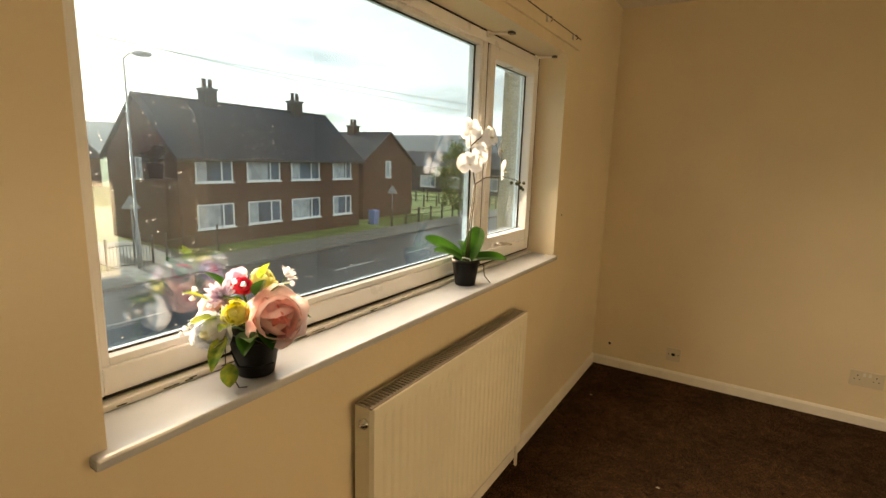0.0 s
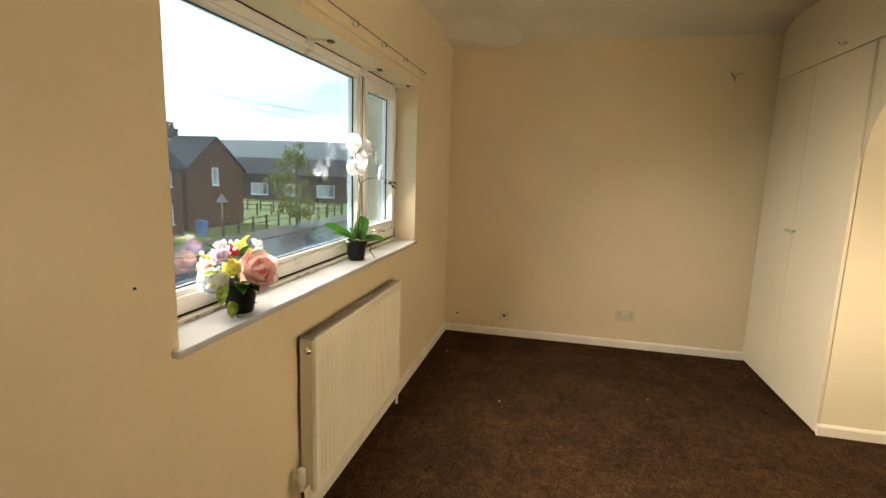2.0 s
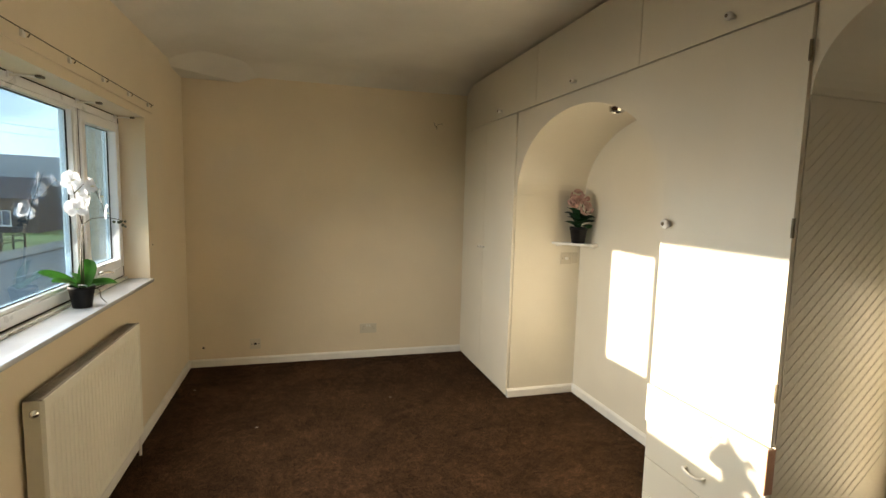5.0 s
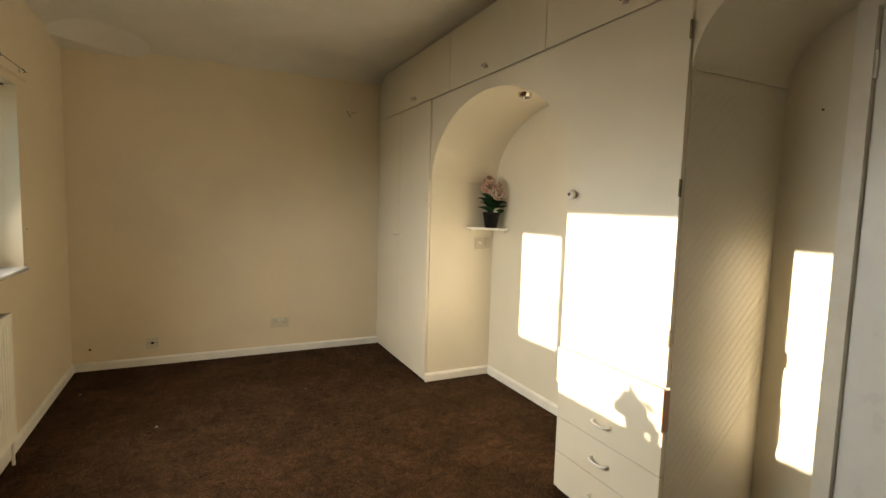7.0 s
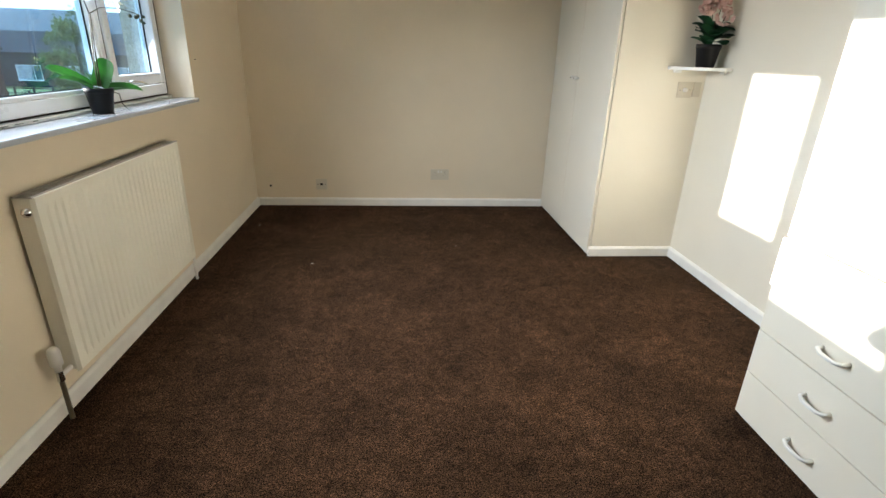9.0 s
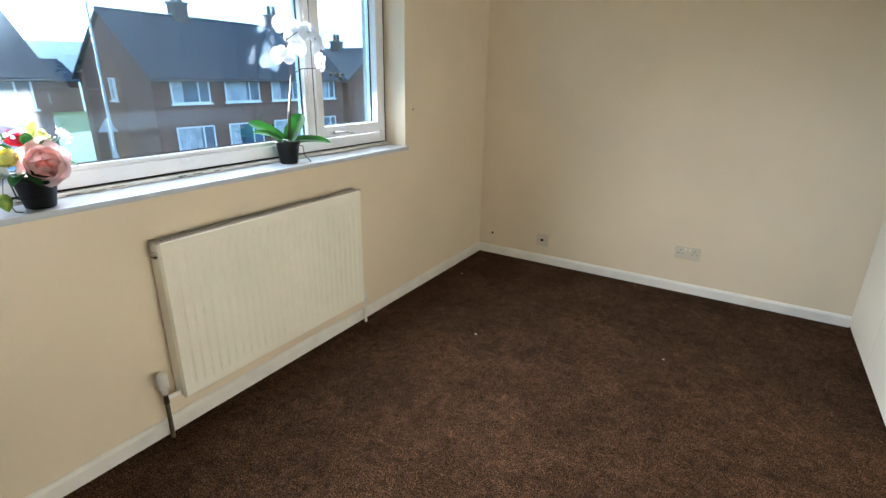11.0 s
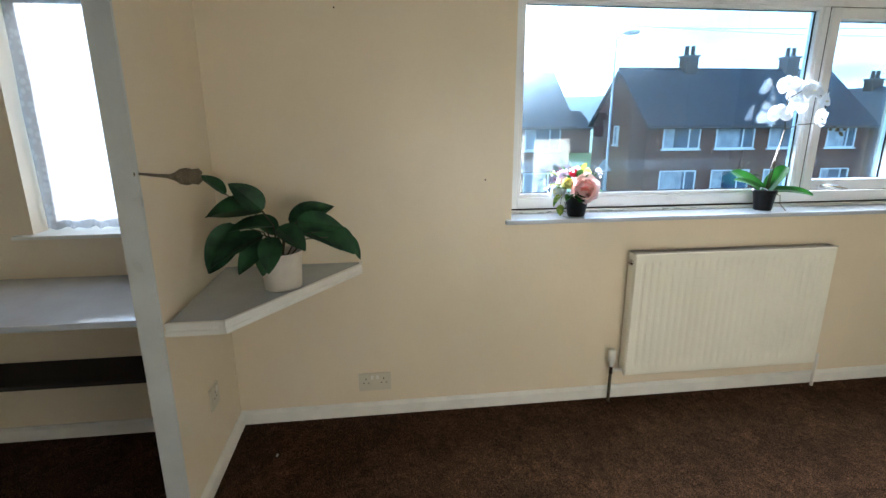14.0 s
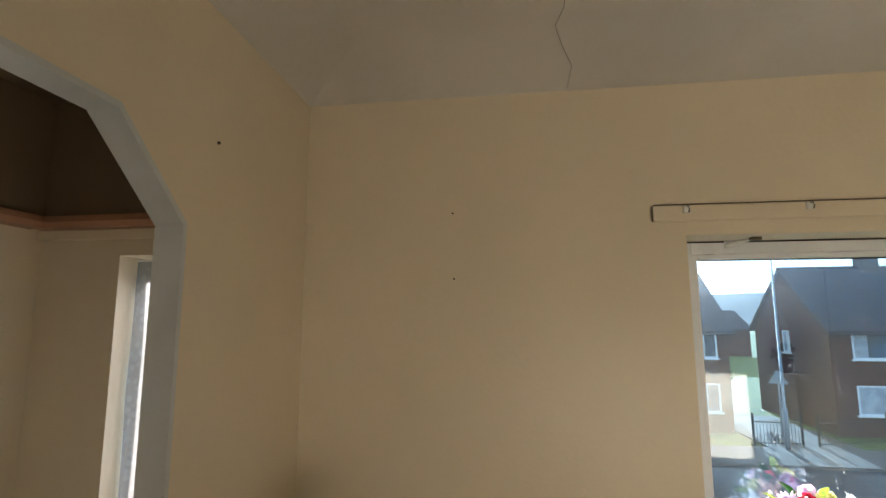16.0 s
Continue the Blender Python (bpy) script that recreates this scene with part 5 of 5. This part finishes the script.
# ---- outside ----
GZ = -3.5
M_BRICK = mat("brown_brick", (0.15, 0.058, 0.044), 0.85, col2=(0.09, 0.038, 0.034), scale=5, grain=14, bump=0.3, spec=0.15)
M_ROOF = mat("slate_grey_tiles", (0.040, 0.048, 0.066), 0.75, col2=(0.020, 0.025, 0.036), scale=2.5, grain=12, bump=0.4, spec=0.15)
M_CHIM = mat("dark_grey_brown_brick", (0.085, 0.06, 0.05), 0.9, col2=(0.05, 0.038, 0.034), scale=5, grain=14, bump=0.3)
M_GRASS = mat("grass", (0.16, 0.22, 0.04), 0.9, col2=(0.07, 0.11, 0.02), scale=0.9, grain=9, bump=0.5)
M_ROAD = mat("wet_asphalt", (0.036, 0.042, 0.055), 0.33, col2=(0.020, 0.025, 0.034), scale=0.5, grain=30, bump=0.15)
M_PAVE = mat("damp_paving", (0.15, 0.135, 0.13), 0.55, col2=(0.09, 0.082, 0.08), scale=1.2, grain=20, bump=0.2)
M_PEB = mat("pebbledash", (0.45, 0.40, 0.33), 0.95, col2=(0.20, 0.17, 0.14), scale=70, grain=75, bump=1.0)
M_OWIN = mat("house_window_glass", (0.10, 0.17, 0.27), 0.08, mottle=0.3, scale=0.6, bump=0.0)
M_CURT = mat("pale_curtains", (0.50, 0.53, 0.58), 0.8, col2=(0.26, 0.30, 0.36), scale=3)
M_RAIL = mat("dark_iron", (0.03, 0.03, 0.035), 0.5, bump=0.0)
M_POLE = mat("galvanised_steel", (0.26, 0.29, 0.32), 0.5, mottle=0.1)
# the hill's blue-grey carries the distance haze, painted into the colour
M_HILL = mat("haze_tinted_hillside", (0.065, 0.09, 0.115), 1.0, col2=(0.035, 0.055, 0.08), scale=0.012, grain=0.05, bump=0.0)
M_TREE = leaf_mat("tree_leaves", (0.14, 0.17, 0.04), (0.06, 0.09, 0.02), 0.6, 0.3, 3)
M_BARK = mat("bark", (0.07, 0.055, 0.045), 0.9, scale=8, grain=30, bump=0.5)
M_BLUED = mat("blue_door_paint", (0.10, 0.22, 0.50), 0.5, bump=0.0)
M_MARK = mat("road_paint", (0.6, 0.6, 0.58), 0.6, mottle=0.1)

bm = bmesh.new()
for y0, y1, z0, z1 in ((-3, 1.19, -3.6, 5), (3.345, 9, -3.6, 5), (1.19, 3.345, -3.6, 0.86), (1.19, 3.345, 1.877, 5)):
    if y0 == -3:
        for a, b2, c0, c1 in ((-3, NY0 - 0.03, z0, z1), (NY0 - 0.03, NY1 + 0.03, z0, NZ0 - 0.02), (NY0 - 0.03, NY1 + 0.03, NZ1 + 0.02, z1), (NY1 + 0.03, 1.19, z0, z1)):
            box(bm, -0.36, OUT, a, b2, c0, c1)
    else:
        box(bm, -0.36, OUT, y0, y1, z0, z1)
setting("wall_outer", bm, M_PEB, "pebbledashed outer face of the house wall", "wall")

setting("wall_lower", bbox(OUT, 3.1, -1.3, 4.5, GZ - 0.02, -0.122), M_PEB, "pebbledashed lower storey under the room", "wall")
setting("ground", bbox(-1500, 1500, -1200, 1500, GZ - 1.0, GZ - 0.02), M_GRASS, "grass and gardens running out to the hills", "ground")
setting("road", bbox(-17.6, -10.2, -200, 200, GZ - 0.2, GZ - 0.005), M_ROAD, "wet dark asphalt road between the houses", "road")
setting("pavement", bbox(-20.2, -17.75, -200, 200, GZ - 0.2, GZ + 0.09), M_PAVE, "damp paved footway in front of the houses", "pavement")
setting("pavement", bbox(-10.05, -8.2, -200, 200, GZ - 0.2, GZ + 0.09), M_PAVE, "damp paved footway below the window", "pavement")
setting("kerb", bbox(-17.75, -17.6, -200, 200, GZ - 0.2, GZ + 0.10, 0.01), M_PAVE, "concrete kerb along the footway", "kerb")
setting("kerb", bbox(-10.2, -10.05, -200, 200, GZ - 0.2, GZ + 0.10, 0.01), M_PAVE, "concrete kerb along the footway", "kerb")
setting("path", bbox(-27.0, -20.2, 10.6, 14.0, GZ - 0.2, GZ + 0.05), M_PAVE, "block-paved path leading in beside the house", "path")
for k in range(14):
    y = -4 + 5.0 * k
    setting("road_marking", bbox(-13.95, -13.85, y, y + 2.6, GZ - 0.006, GZ - 0.001), M_MARK, "worn white dash of the centre line", "road marking")


def house_window(h, face, a, z0, w, hh, kind=0):
    """A white-framed window in a wall: face is ('x', x) with y = a, or ('y', y) with x = a."""
    ax, v = face

    def b(a0, a1, q0, q1, d0, d1, bev=0.0):
        return bbox(v + d0, v + d1, a0, a1, q0, q1, bev) if ax == "x" else bbox(a0, a1, v - d1, v - d0, q0, q1, bev)
    bm = bmesh.new()
    fr = 0.07
    for a0, a1, q0, q1 in ((a, a + w, z0, z0 + fr), (a, a + w, z0 + hh - fr, z0 + hh), (a, a + fr, z0 + fr, z0 + hh - fr), (a + w - fr, a + w, z0 + fr, z0 + hh - fr), (a + w * 0.68, a + w * 0.68 + fr, z0 + fr, z0 + hh - fr)):
        if ax == "x":
            box(bm, v - 0.02, v + 0.05, a0, a1, q0, q1)
        else:
            box(bm, a0, a1, v - 0.05, v + 0.02, q0, q1)
    wn = part("window", bm, M_PVC, h)
    part("pane", b(a + fr, a + w - fr, z0 + fr, z0 + hh - fr, 0.0, 0.012), M_OWIN, wn)
    part("curtain", b(a + fr, a + w * (0.30 if kind else 0.62), z0 + fr, z0 + hh - fr, 0.013, 0.016), M_CURT, wn)
    part("sill", b(a - 0.08, a + w + 0.08, z0 - 0.07, z0, 0.0, 0.12), M_PVC, wn)


def house(label, x0, x1, y0, y1, eave, ridge, along, wins=(), chims=(), walls=None):
    """A brick house with a gabled roof; along names the axis of the ridge."""
    h = thing("house", label, "house", ((x0 + x1) / 2, (y0 + y1) / 2, GZ - 0.02), "houses opposite")
    if along == "y":
        xm = (x0 + x1) / 2
        part("wall", prism([(x0, GZ - 0.02), (x1, GZ - 0.02), (x1, eave), (xm, ridge), (x0, eave)], "y", y0, y1), walls or M_BRICK, h)
        for s0, s1 in ((x1, xm), (x0, xm)):
            sg = 1 if s0 > s1 else -1
            part("roof", prism([(s0 + 0.35 * sg, eave - 0.25), (s1, ridge), (s1, ridge + 0.14), (s0 + 0.35 * sg, eave - 0.11)], "y", y0 - 0.2, y1 + 0.2), M_ROOF, h)
            part("gutter", tube([(s0 + 0.38 * sg, y0 - 0.2, eave - 0.22), (s0 + 0.38 * sg, y1 + 0.2, eave - 0.22)], 0.06, 6), M_RAIL, h)
        part("ridge_tiles", tube([(xm, y0 - 0.2, ridge + 0.12), (xm, y1 + 0.2, ridge + 0.12)], 0.09, 6), M_ROOF, h)
    else:
        ym = (y0 + y1) / 2
        part("wall", prism([(y0, GZ - 0.02), (y1, GZ - 0.02), (y1, eave), (ym, ridge), (y0, eave)], "x", x0, x1), walls or M_BRICK, h)
        for s0 in (y0, y1):
            sg = 1 if s0 > ym else -1
            part("roof", prism([(s0 + 0.35 * sg, eave - 0.25), (ym, ridge), (ym, ridge + 0.14), (s0 + 0.35 * sg, eave - 0.11)], "x", x0 - 0.2, x1 + 0.2), M_ROOF, h)
    for face, a, z0, w, hh, kd in wins:
        house_window(h, face, a, z0, w, hh, kd)
    for cx, cy, top in chims:
        cb = part("chimney", bbox(cx - 0.35, cx + 0.35, cy - 0.38, cy + 0.38, ridge - 0.6, top, 0.02), M_CHIM, h)
        part("chimney_cap", bbox(cx - 0.42, cx + 0.42, cy - 0.44, cy + 0.44, top, top + 0.12, 0.02), M_PAVE, cb)
        for o in (-0.19, 0.19):
            part("chimney_pot", lathe([(0, 0), (0.14, 0), (0.11, 0.45), (0.13, 0.5), (0.09, 0.5), (0, 0.4)], 10, Matrix.Translation((cx, cy + o, top + 0.12))), M_CHIM, cb)
    return h


HX = -22.85
wl = []
for a, w, kd in ((15.5, 2.1, 0), (18.5, 2.25, 1), (21.6, 2.3, 0), (25.1, 1.75, 1)):
    wl.append((("x", HX), a, -2.60, w, 1.25, kd))
    wl.append((("x", HX), a, -0.22, w, 1.25, 1 - kd))
wl += [(("y", 14.6), -26.6, -0.15, 0.6, 1.1, 0)]
house("two-storey brown brick house with a grey pitched roof and white windows", -29.6, HX, 14.6, 27.7, 1.1, 4.0, "y", wl, ((-26.2, 18.6, 4.75), (-26.2, 25.0, 4.75)))
house("brown brick house end on, with a steep gable", -33, -24.6, 30.2, 36.6, 0.9, 3.2, "x", ((("x", -24.6), 32.9, -0.3, 0.7, 1.3, 0),), ((-28.5, 33.4, 3.75),))
wl = []
for a in (-6.0, -2.6, 1.0, 5.4, 8.0):
    wl.append((("x", HX), a, -2.6, 1.9, 1.25, 0))
    wl.append((("x", HX), a, -0.22, 1.9, 1.25, 1))
house("two-storey brown brick house beside the path", -29.6, HX, -9, 10.4, 1.1, 3.7, "y", wl, ((-26.2, 0.5, 4.5),))
house("long low dark building behind the green", -62, -26, 62, 70, 0.2, 2.2, "x", tuple((("y", 62), x, -2.8, 2.6, 1.6, 0) for x in (-46, -41, -36, -31)), walls=M_ROOF)
for k, (hx, hy, rz) in enumerate(((-70, 20, 2.4), (-66, 44, 2.0), (-90, 70, 1.6), (-60, 95, 1.2), (-30, 100, 1.4), (-45, 120, 1.6), (-12, 90, 1.0))):
    house("far brick house among the rooftops", hx - 9, hx, hy, hy + 12, rz - 2.2, rz, "y", ((("x", hx), hy + 2, -2.4, 1.6, 1.2, 0), (("x", hx), hy + 7, -2.4, 1.6, 1.2, 1)))

# hills
bm = bmesh.new()
rows = []
for i in range(97):
    a = radians(40 + 150 * i / 96)
    row = []
    for d, base in ((330, -6), (480, 8), (640, 27), (760, 34), (900, 20)):
        hgt = base + (4 if base > 0 else 0.5) * noise.noise((i * 0.09, d * 0.01, 0)) + (1.2 * noise.noise((i * 0.9, d, 3)) if base > 30 else 0)
        row.append(bm.verts.new((d * math.cos(a), d * math.sin(a), hgt)))
    rows.append(row)
for p, q in zip(rows, rows[1:]):
    for k in range(len(p) - 1):
        bm.faces.new((p[k], q[k], q[k + 1], p[k + 1]))
setting("backdrop", bm, M_HILL, "wooded hillside beyond the rooftops, distance haze tinted into its colour", "hill", smooth=True)


def street_lamp(x, y):
    o = thing("street_lamp", "tall galvanised street lamp at the edge of the footway", "street lamp", (x, y, GZ + 0.09))
    part("column", tube([(x, y, GZ), (x, y, GZ + 1.6), (x, y, GZ + 1.62), (x, y, 4.72)], [0.09, 0.09, 0.055, 0.035], 12), M_POLE, o, smooth=True)
    part("arm", tube([(x, y, 4.7), (x + 0.12, y + 0.16, 4.9), (x + 0.25, y + 0.33, 4.93)], 0.03, 8), M_POLE, o)
    part("lantern", lathe([(0, -0.12), (0.16, -0.08), (0.20, 0.0), (0.15, 0.07), (0, 0.10)], 14, Matrix.Translation((x + 0.38, y + 0.5, 4.93)) @ Matrix.Rotation(radians(53), 4, "Z") @ Matrix.Diagonal((1.8, 1, 1, 1))), M_POLE, o, smooth=True)


street_lamp(-19.9, 11.1)


def railing(x0, y0, x1, y1, h=1.05, step=0.12, material=None):
    o = thing("railing", "dark iron railing along the path", "railing", (x0, y0, GZ))
    material = material or M_RAIL
    d = Vector((x1 - x0, y1 - y0, 0))
    n = max(2, int(d.length / step))
    for zz in (0.15, h - 0.1):
        part("rail", tube([(x0, y0, GZ + zz), (x1, y1, GZ + zz)], 0.022, 6), material, o)
    for i in range(n + 1):
        q = Vector((x0, y0, 0)) + d * (i / n)
        big = i in (0, n)
        part("post" if big else "bar", tube([(q.x, q.y, GZ - 0.02), (q.x, q.y, GZ + (h + 0.25 if big else h))], 0.05 if big else 0.010, 5), material, o)


railing(-20.6, 10.2, -20.6, 12.0)
railing(-20.6, 12.6, -21.4, 15.6)


def post_fence(x0, y0, x1, y1, n, label):
    o = thing("fence", label, "fence", (x0, y0, GZ))
    for i in range(n):
        q = Vector((x0, y0, 0)).lerp(Vector((x1, y1, 0)), i / (n - 1))
        part("post", bbox(q.x - 0.06, q.x + 0.06, q.y - 0.06, q.y + 0.06, GZ - 0.05, GZ + 1.15, 0.01), M_BARK, o)
    for zz in (0.6, 1.0):
        part("rail", tube([(x0, y0, GZ + zz), (x1, y1, GZ + zz)], 0.035, 6), M_BARK, o)


post_fence(-20.5, 28.5, -20.5, 47, 12, "dark post and rail fence round the green")
post_fence(-36, 47, -20.5, 47, 11, "dark post and rail fence across the green")
post_fence(-34, 41, -26, 43, 7, "dark timber rails on the green")


def tree(x, y, top, w, label, seed, count=2600):
    rnd = random.Random(seed)
    o = thing("tree", label, "tree", (x, y, GZ - 0.02))
    hgt = top - GZ
    bm = tube([(x, y, GZ - 0.02), (x + 0.05, y, GZ + hgt * 0.35), (x - 0.05, y + 0.05, GZ + hgt * 0.65), (x, y, GZ + hgt * 0.9)], [0.13, 0.10, 0.06, 0.02], 8)
    for k in range(16):
        a, z = 2.4 * k, GZ + hgt * (0.22 + 0.043 * k)
        ln = w * 0.45 * (1.1 - 0.05 * k)
        tube([(x, y, z), (x + math.cos(a) * ln * 0.5, y + math.sin(a) * ln * 0.5, z + ln * 0.35), (x + math.cos(a) * ln, y + math.sin(a) * ln, z + ln * 0.6)], [0.035, 0.02, 0.008], 5, bm)
    part("trunk", bm, M_BARK, o)
    verts, faces = [], []
    clumps = []
    for k in range(46):
        v = rnd.uniform(0.14, 1.0)
        rr = w / 2 * math.sin(math.pi * min(0.97, 0.12 + 0.86 * v)) ** 0.7 * rnd.uniform(0.3, 1.0)
        a = rnd.uniform(0, 2 * math.pi)
        clumps.append((Vector((x + rr * math.cos(a), y + rr * math.sin(a), GZ + hgt * v)), rnd.uniform(0.25, 0.5)))
    for k in range(count):
        cpt, rad = rnd.choice(clumps)
        p = cpt + Vector((rnd.gauss(0, rad * 0.5), rnd.gauss(0, rad * 0.5), rnd.gauss(0, rad * 0.5)))
        u = Vector((rnd.gauss(0, 1), rnd.gauss(0, 1), rnd.gauss(0, 1))).normalized()
        v = u.orthogonal().normalized()
        s = rnd.uniform(0.06, 0.13)
        n0 = len(verts)
        verts += [p - u * s, p + v * s * 0.55, p + u * s, p - v * s * 0.55]
        faces.append((n0, n0 + 1, n0 + 2, n0 + 3))
    me = bpy.data.meshes.new("crown")
    me.from_pydata([tuple(v) for v in verts], [], faces)
    me.materials.append(M_TREE)
    cr = new("crown", me)
    cr.parent = o
    cr.matrix_parent_inverse = WORLD[o].inverted()
    WORLD[cr] = Matrix.Identity(4)


tree(-19.6, 36.5, 3.0, 3.3, "slim tree with thinning yellow-green leaves on the verge", 1, 3200)
tree(-30, 52, 2.0, 4.5, "small leafy tree behind the green", 2, 1600)
tree(-40, 30, 2.4, 5.0, "leafy tree between the houses", 3, 1600)
tree(-31, 11.5, 1.6, 4.0, "dark leafy tree behind the path", 4, 1600)

cb = thing("overhead_cables", "two thin overhead cables crossing above the road", "cable", (-14, 20, 5))
for p, q in [((-14.0, 11.79, 4.17), (-14.0, 31.55, 4.66)), ((-14.0, 15.17, 4.02), (-14.0, 31.6, 4.19))]:
    p, q = Vector(p), Vector(q)
    d = q - p
    part("cable", tube([p - d * 1.5 + Vector((0, 0, 0.9)), p, (p + q) / 2 - Vector((0, 0, 0.05)), q, q + d * 1.5 + Vector((0, 0, 0.9))], 0.009, 5), M_RAIL, cb)


def road_sign(x, y, top, turn):
    """A triangular warning plate seen from its grey back, on a steel post."""
    o = thing("road_sign", "grey-backed triangular road sign on a steel post", "road sign", (x, y, GZ), "road signs")
    part("post", tube([(x, y, GZ), (x, y, top)], 0.038, 10), M_POLE, o, smooth=True)
    bm = prism([(-0.34, -0.58), (0.34, -0.58), (0.37, -0.54), (0.03, 0.0), (-0.03, 0.0), (-0.37, -0.54)], "y", -0.012, 0.012)
    bm.transform(Matrix.Translation((x, y, top + 0.05)) @ Matrix.Rotation(turn, 4, "Z") @ Matrix.Translation((0, -0.05, 0)))
    part("plate", bm, M_POLE, o, "pale grey triangular plate")
    for zz in (-0.14, -0.44):
        part("clip", bbox(x - 0.045, x + 0.045, y - 0.045, y + 0.045, top + zz - 0.02, top + zz + 0.02, 0.005), M_POLE, o)


road_sign(-22.3, 12.1, -0.72, radians(62))
road_sign(-21.4, 29.7, -0.75, radians(35))


def wheelie_bin(x, y):
    o = thing("wheelie_bin", "blue plastic wheelie bin beside the house", "bin", (x, y, GZ - 0.02))
    bm = prism([(-0.23, 0.06), (0.23, 0.0), (0.29, 0.95), (-0.29, 0.95)], "y", -0.27, 0.27, bevel=0.03)
    bm.transform(Matrix.Translation((x, y, GZ - 0.02)))
    part("body", bm, M_BLUED, o)
    bm = prism([(-0.33, 0.955), (0.31, 0.955), (0.29, 1.02), (-0.05, 1.07), (-0.33, 1.04)], "y", -0.30, 0.30, bevel=0.02)
    bm.transform(Matrix.Translation((x, y, GZ - 0.02)))
    part("lid", bm, M_BLUED, o)
    for sy in (-0.24, 0.24):
        part("wheel", lathe([(0, -0.025), (0.10, -0.025), (0.10, 0.025), (0, 0.025)], 16, Matrix.Translation((x - 0.25, y + sy, GZ + 0.08)) @ Matrix.Rotation(radians(90), 4, "X")), M_BLACK, o, smooth=True)


wheelie_bin(-22.2, 28.6)


def parked_car(cx, cy):
    """A small pale hatchback, nose towards +y, standing on the drive."""
    o = thing("car", "pale blue hatchback parked below the window", "car", (cx, cy, GZ))
    paint = mat("pale_blue_car_paint", (0.45, 0.58, 0.70), 0.2, mottle=0.03, scale=3, bump=0.0, coat=0.6)
    glass = mat("tinted_car_glass", (0.03, 0.04, 0.05), 0.05, mottle=0.1, bump=0.0)
    z = GZ + 0.02
    side = [(-2.0, 0.28), (-2.03, 0.75), (-1.9, 0.95), (0.75, 0.95), (1.75, 0.80), (2.0, 0.62), (2.0, 0.28), (1.65, 0.22), (-1.65, 0.22)]
    part("body", prism([(cy + u, z + v) for u, v in side], "x", cx - 0.83, cx + 0.83, bevel=0.06), paint, o)
    cab = [(-1.85, 0.93), (-1.55, 1.38), (-1.2, 1.47), (-0.1, 1.46), (0.25, 1.36), (0.95, 0.93)]
    bm = prism([(cy + u, z + v) for u, v in cab], "x", cx - 0.72, cx + 0.72)
    for v in bm.verts:
        if v.co.z > z + 1.2:
            v.co.x = cx + (v.co.x - cx) * 0.80
    part("windows", bm, glass, o)
    bm = prism([(cy - 1.5, z + 1.40), (cy - 1.2, z + 1.475), (cy - 0.1, z + 1.465), (cy + 0.2, z + 1.385), (cy + 0.15, z + 1.44), (cy - 0.1, z + 1.495), (cy - 1.2, z + 1.505), (cy - 1.52, z + 1.43)], "x", cx - 0.60, cx + 0.60, bevel=0.01)
    part("roof", bm, paint, o)
    for u in (-1.25, 1.28):
        for sx in (-0.80, 0.80):
            m = Matrix.Translation((cx + sx, cy + u, z + 0.28)) @ Matrix.Rotation(radians(90), 4, "Y")
            wh = part("wheel", lathe([(0.18, -0.09), (0.29, -0.09), (0.30, 0.0), (0.29, 0.09), (0.18, 0.09)], 24, m), M_BLACK, o, "black tyre", smooth=True)
            part("rim", lathe([(0, -0.07), (0.18, -0.085), (0.19, 0.0), (0.18, 0.085), (0, 0.07)], 20, m), M_POLE, wh, smooth=True)
    for sx in (-0.62, 0.62):
        part("headlight", bbox(cx + sx - 0.16, cx + sx + 0.16, cy + 1.93, cy + 2.02, z + 0.58, z + 0.72, 0.02), M_OWIN, o)
        part("tail_light", bbox(cx + sx - 0.12, cx + sx + 0.12, cy - 2.04, cy - 1.96, z + 0.72, z + 0.92, 0.02), M_REDP, o)
    for sx in (-0.86, 0.86):
        part("wing_mirror", bbox(cx + sx - 0.09, cx + sx + 0.09, cy + 0.52, cy + 0.64, z + 0.92, z + 1.06, 0.03), paint, o)


parked_car(-7.4, 3.9)
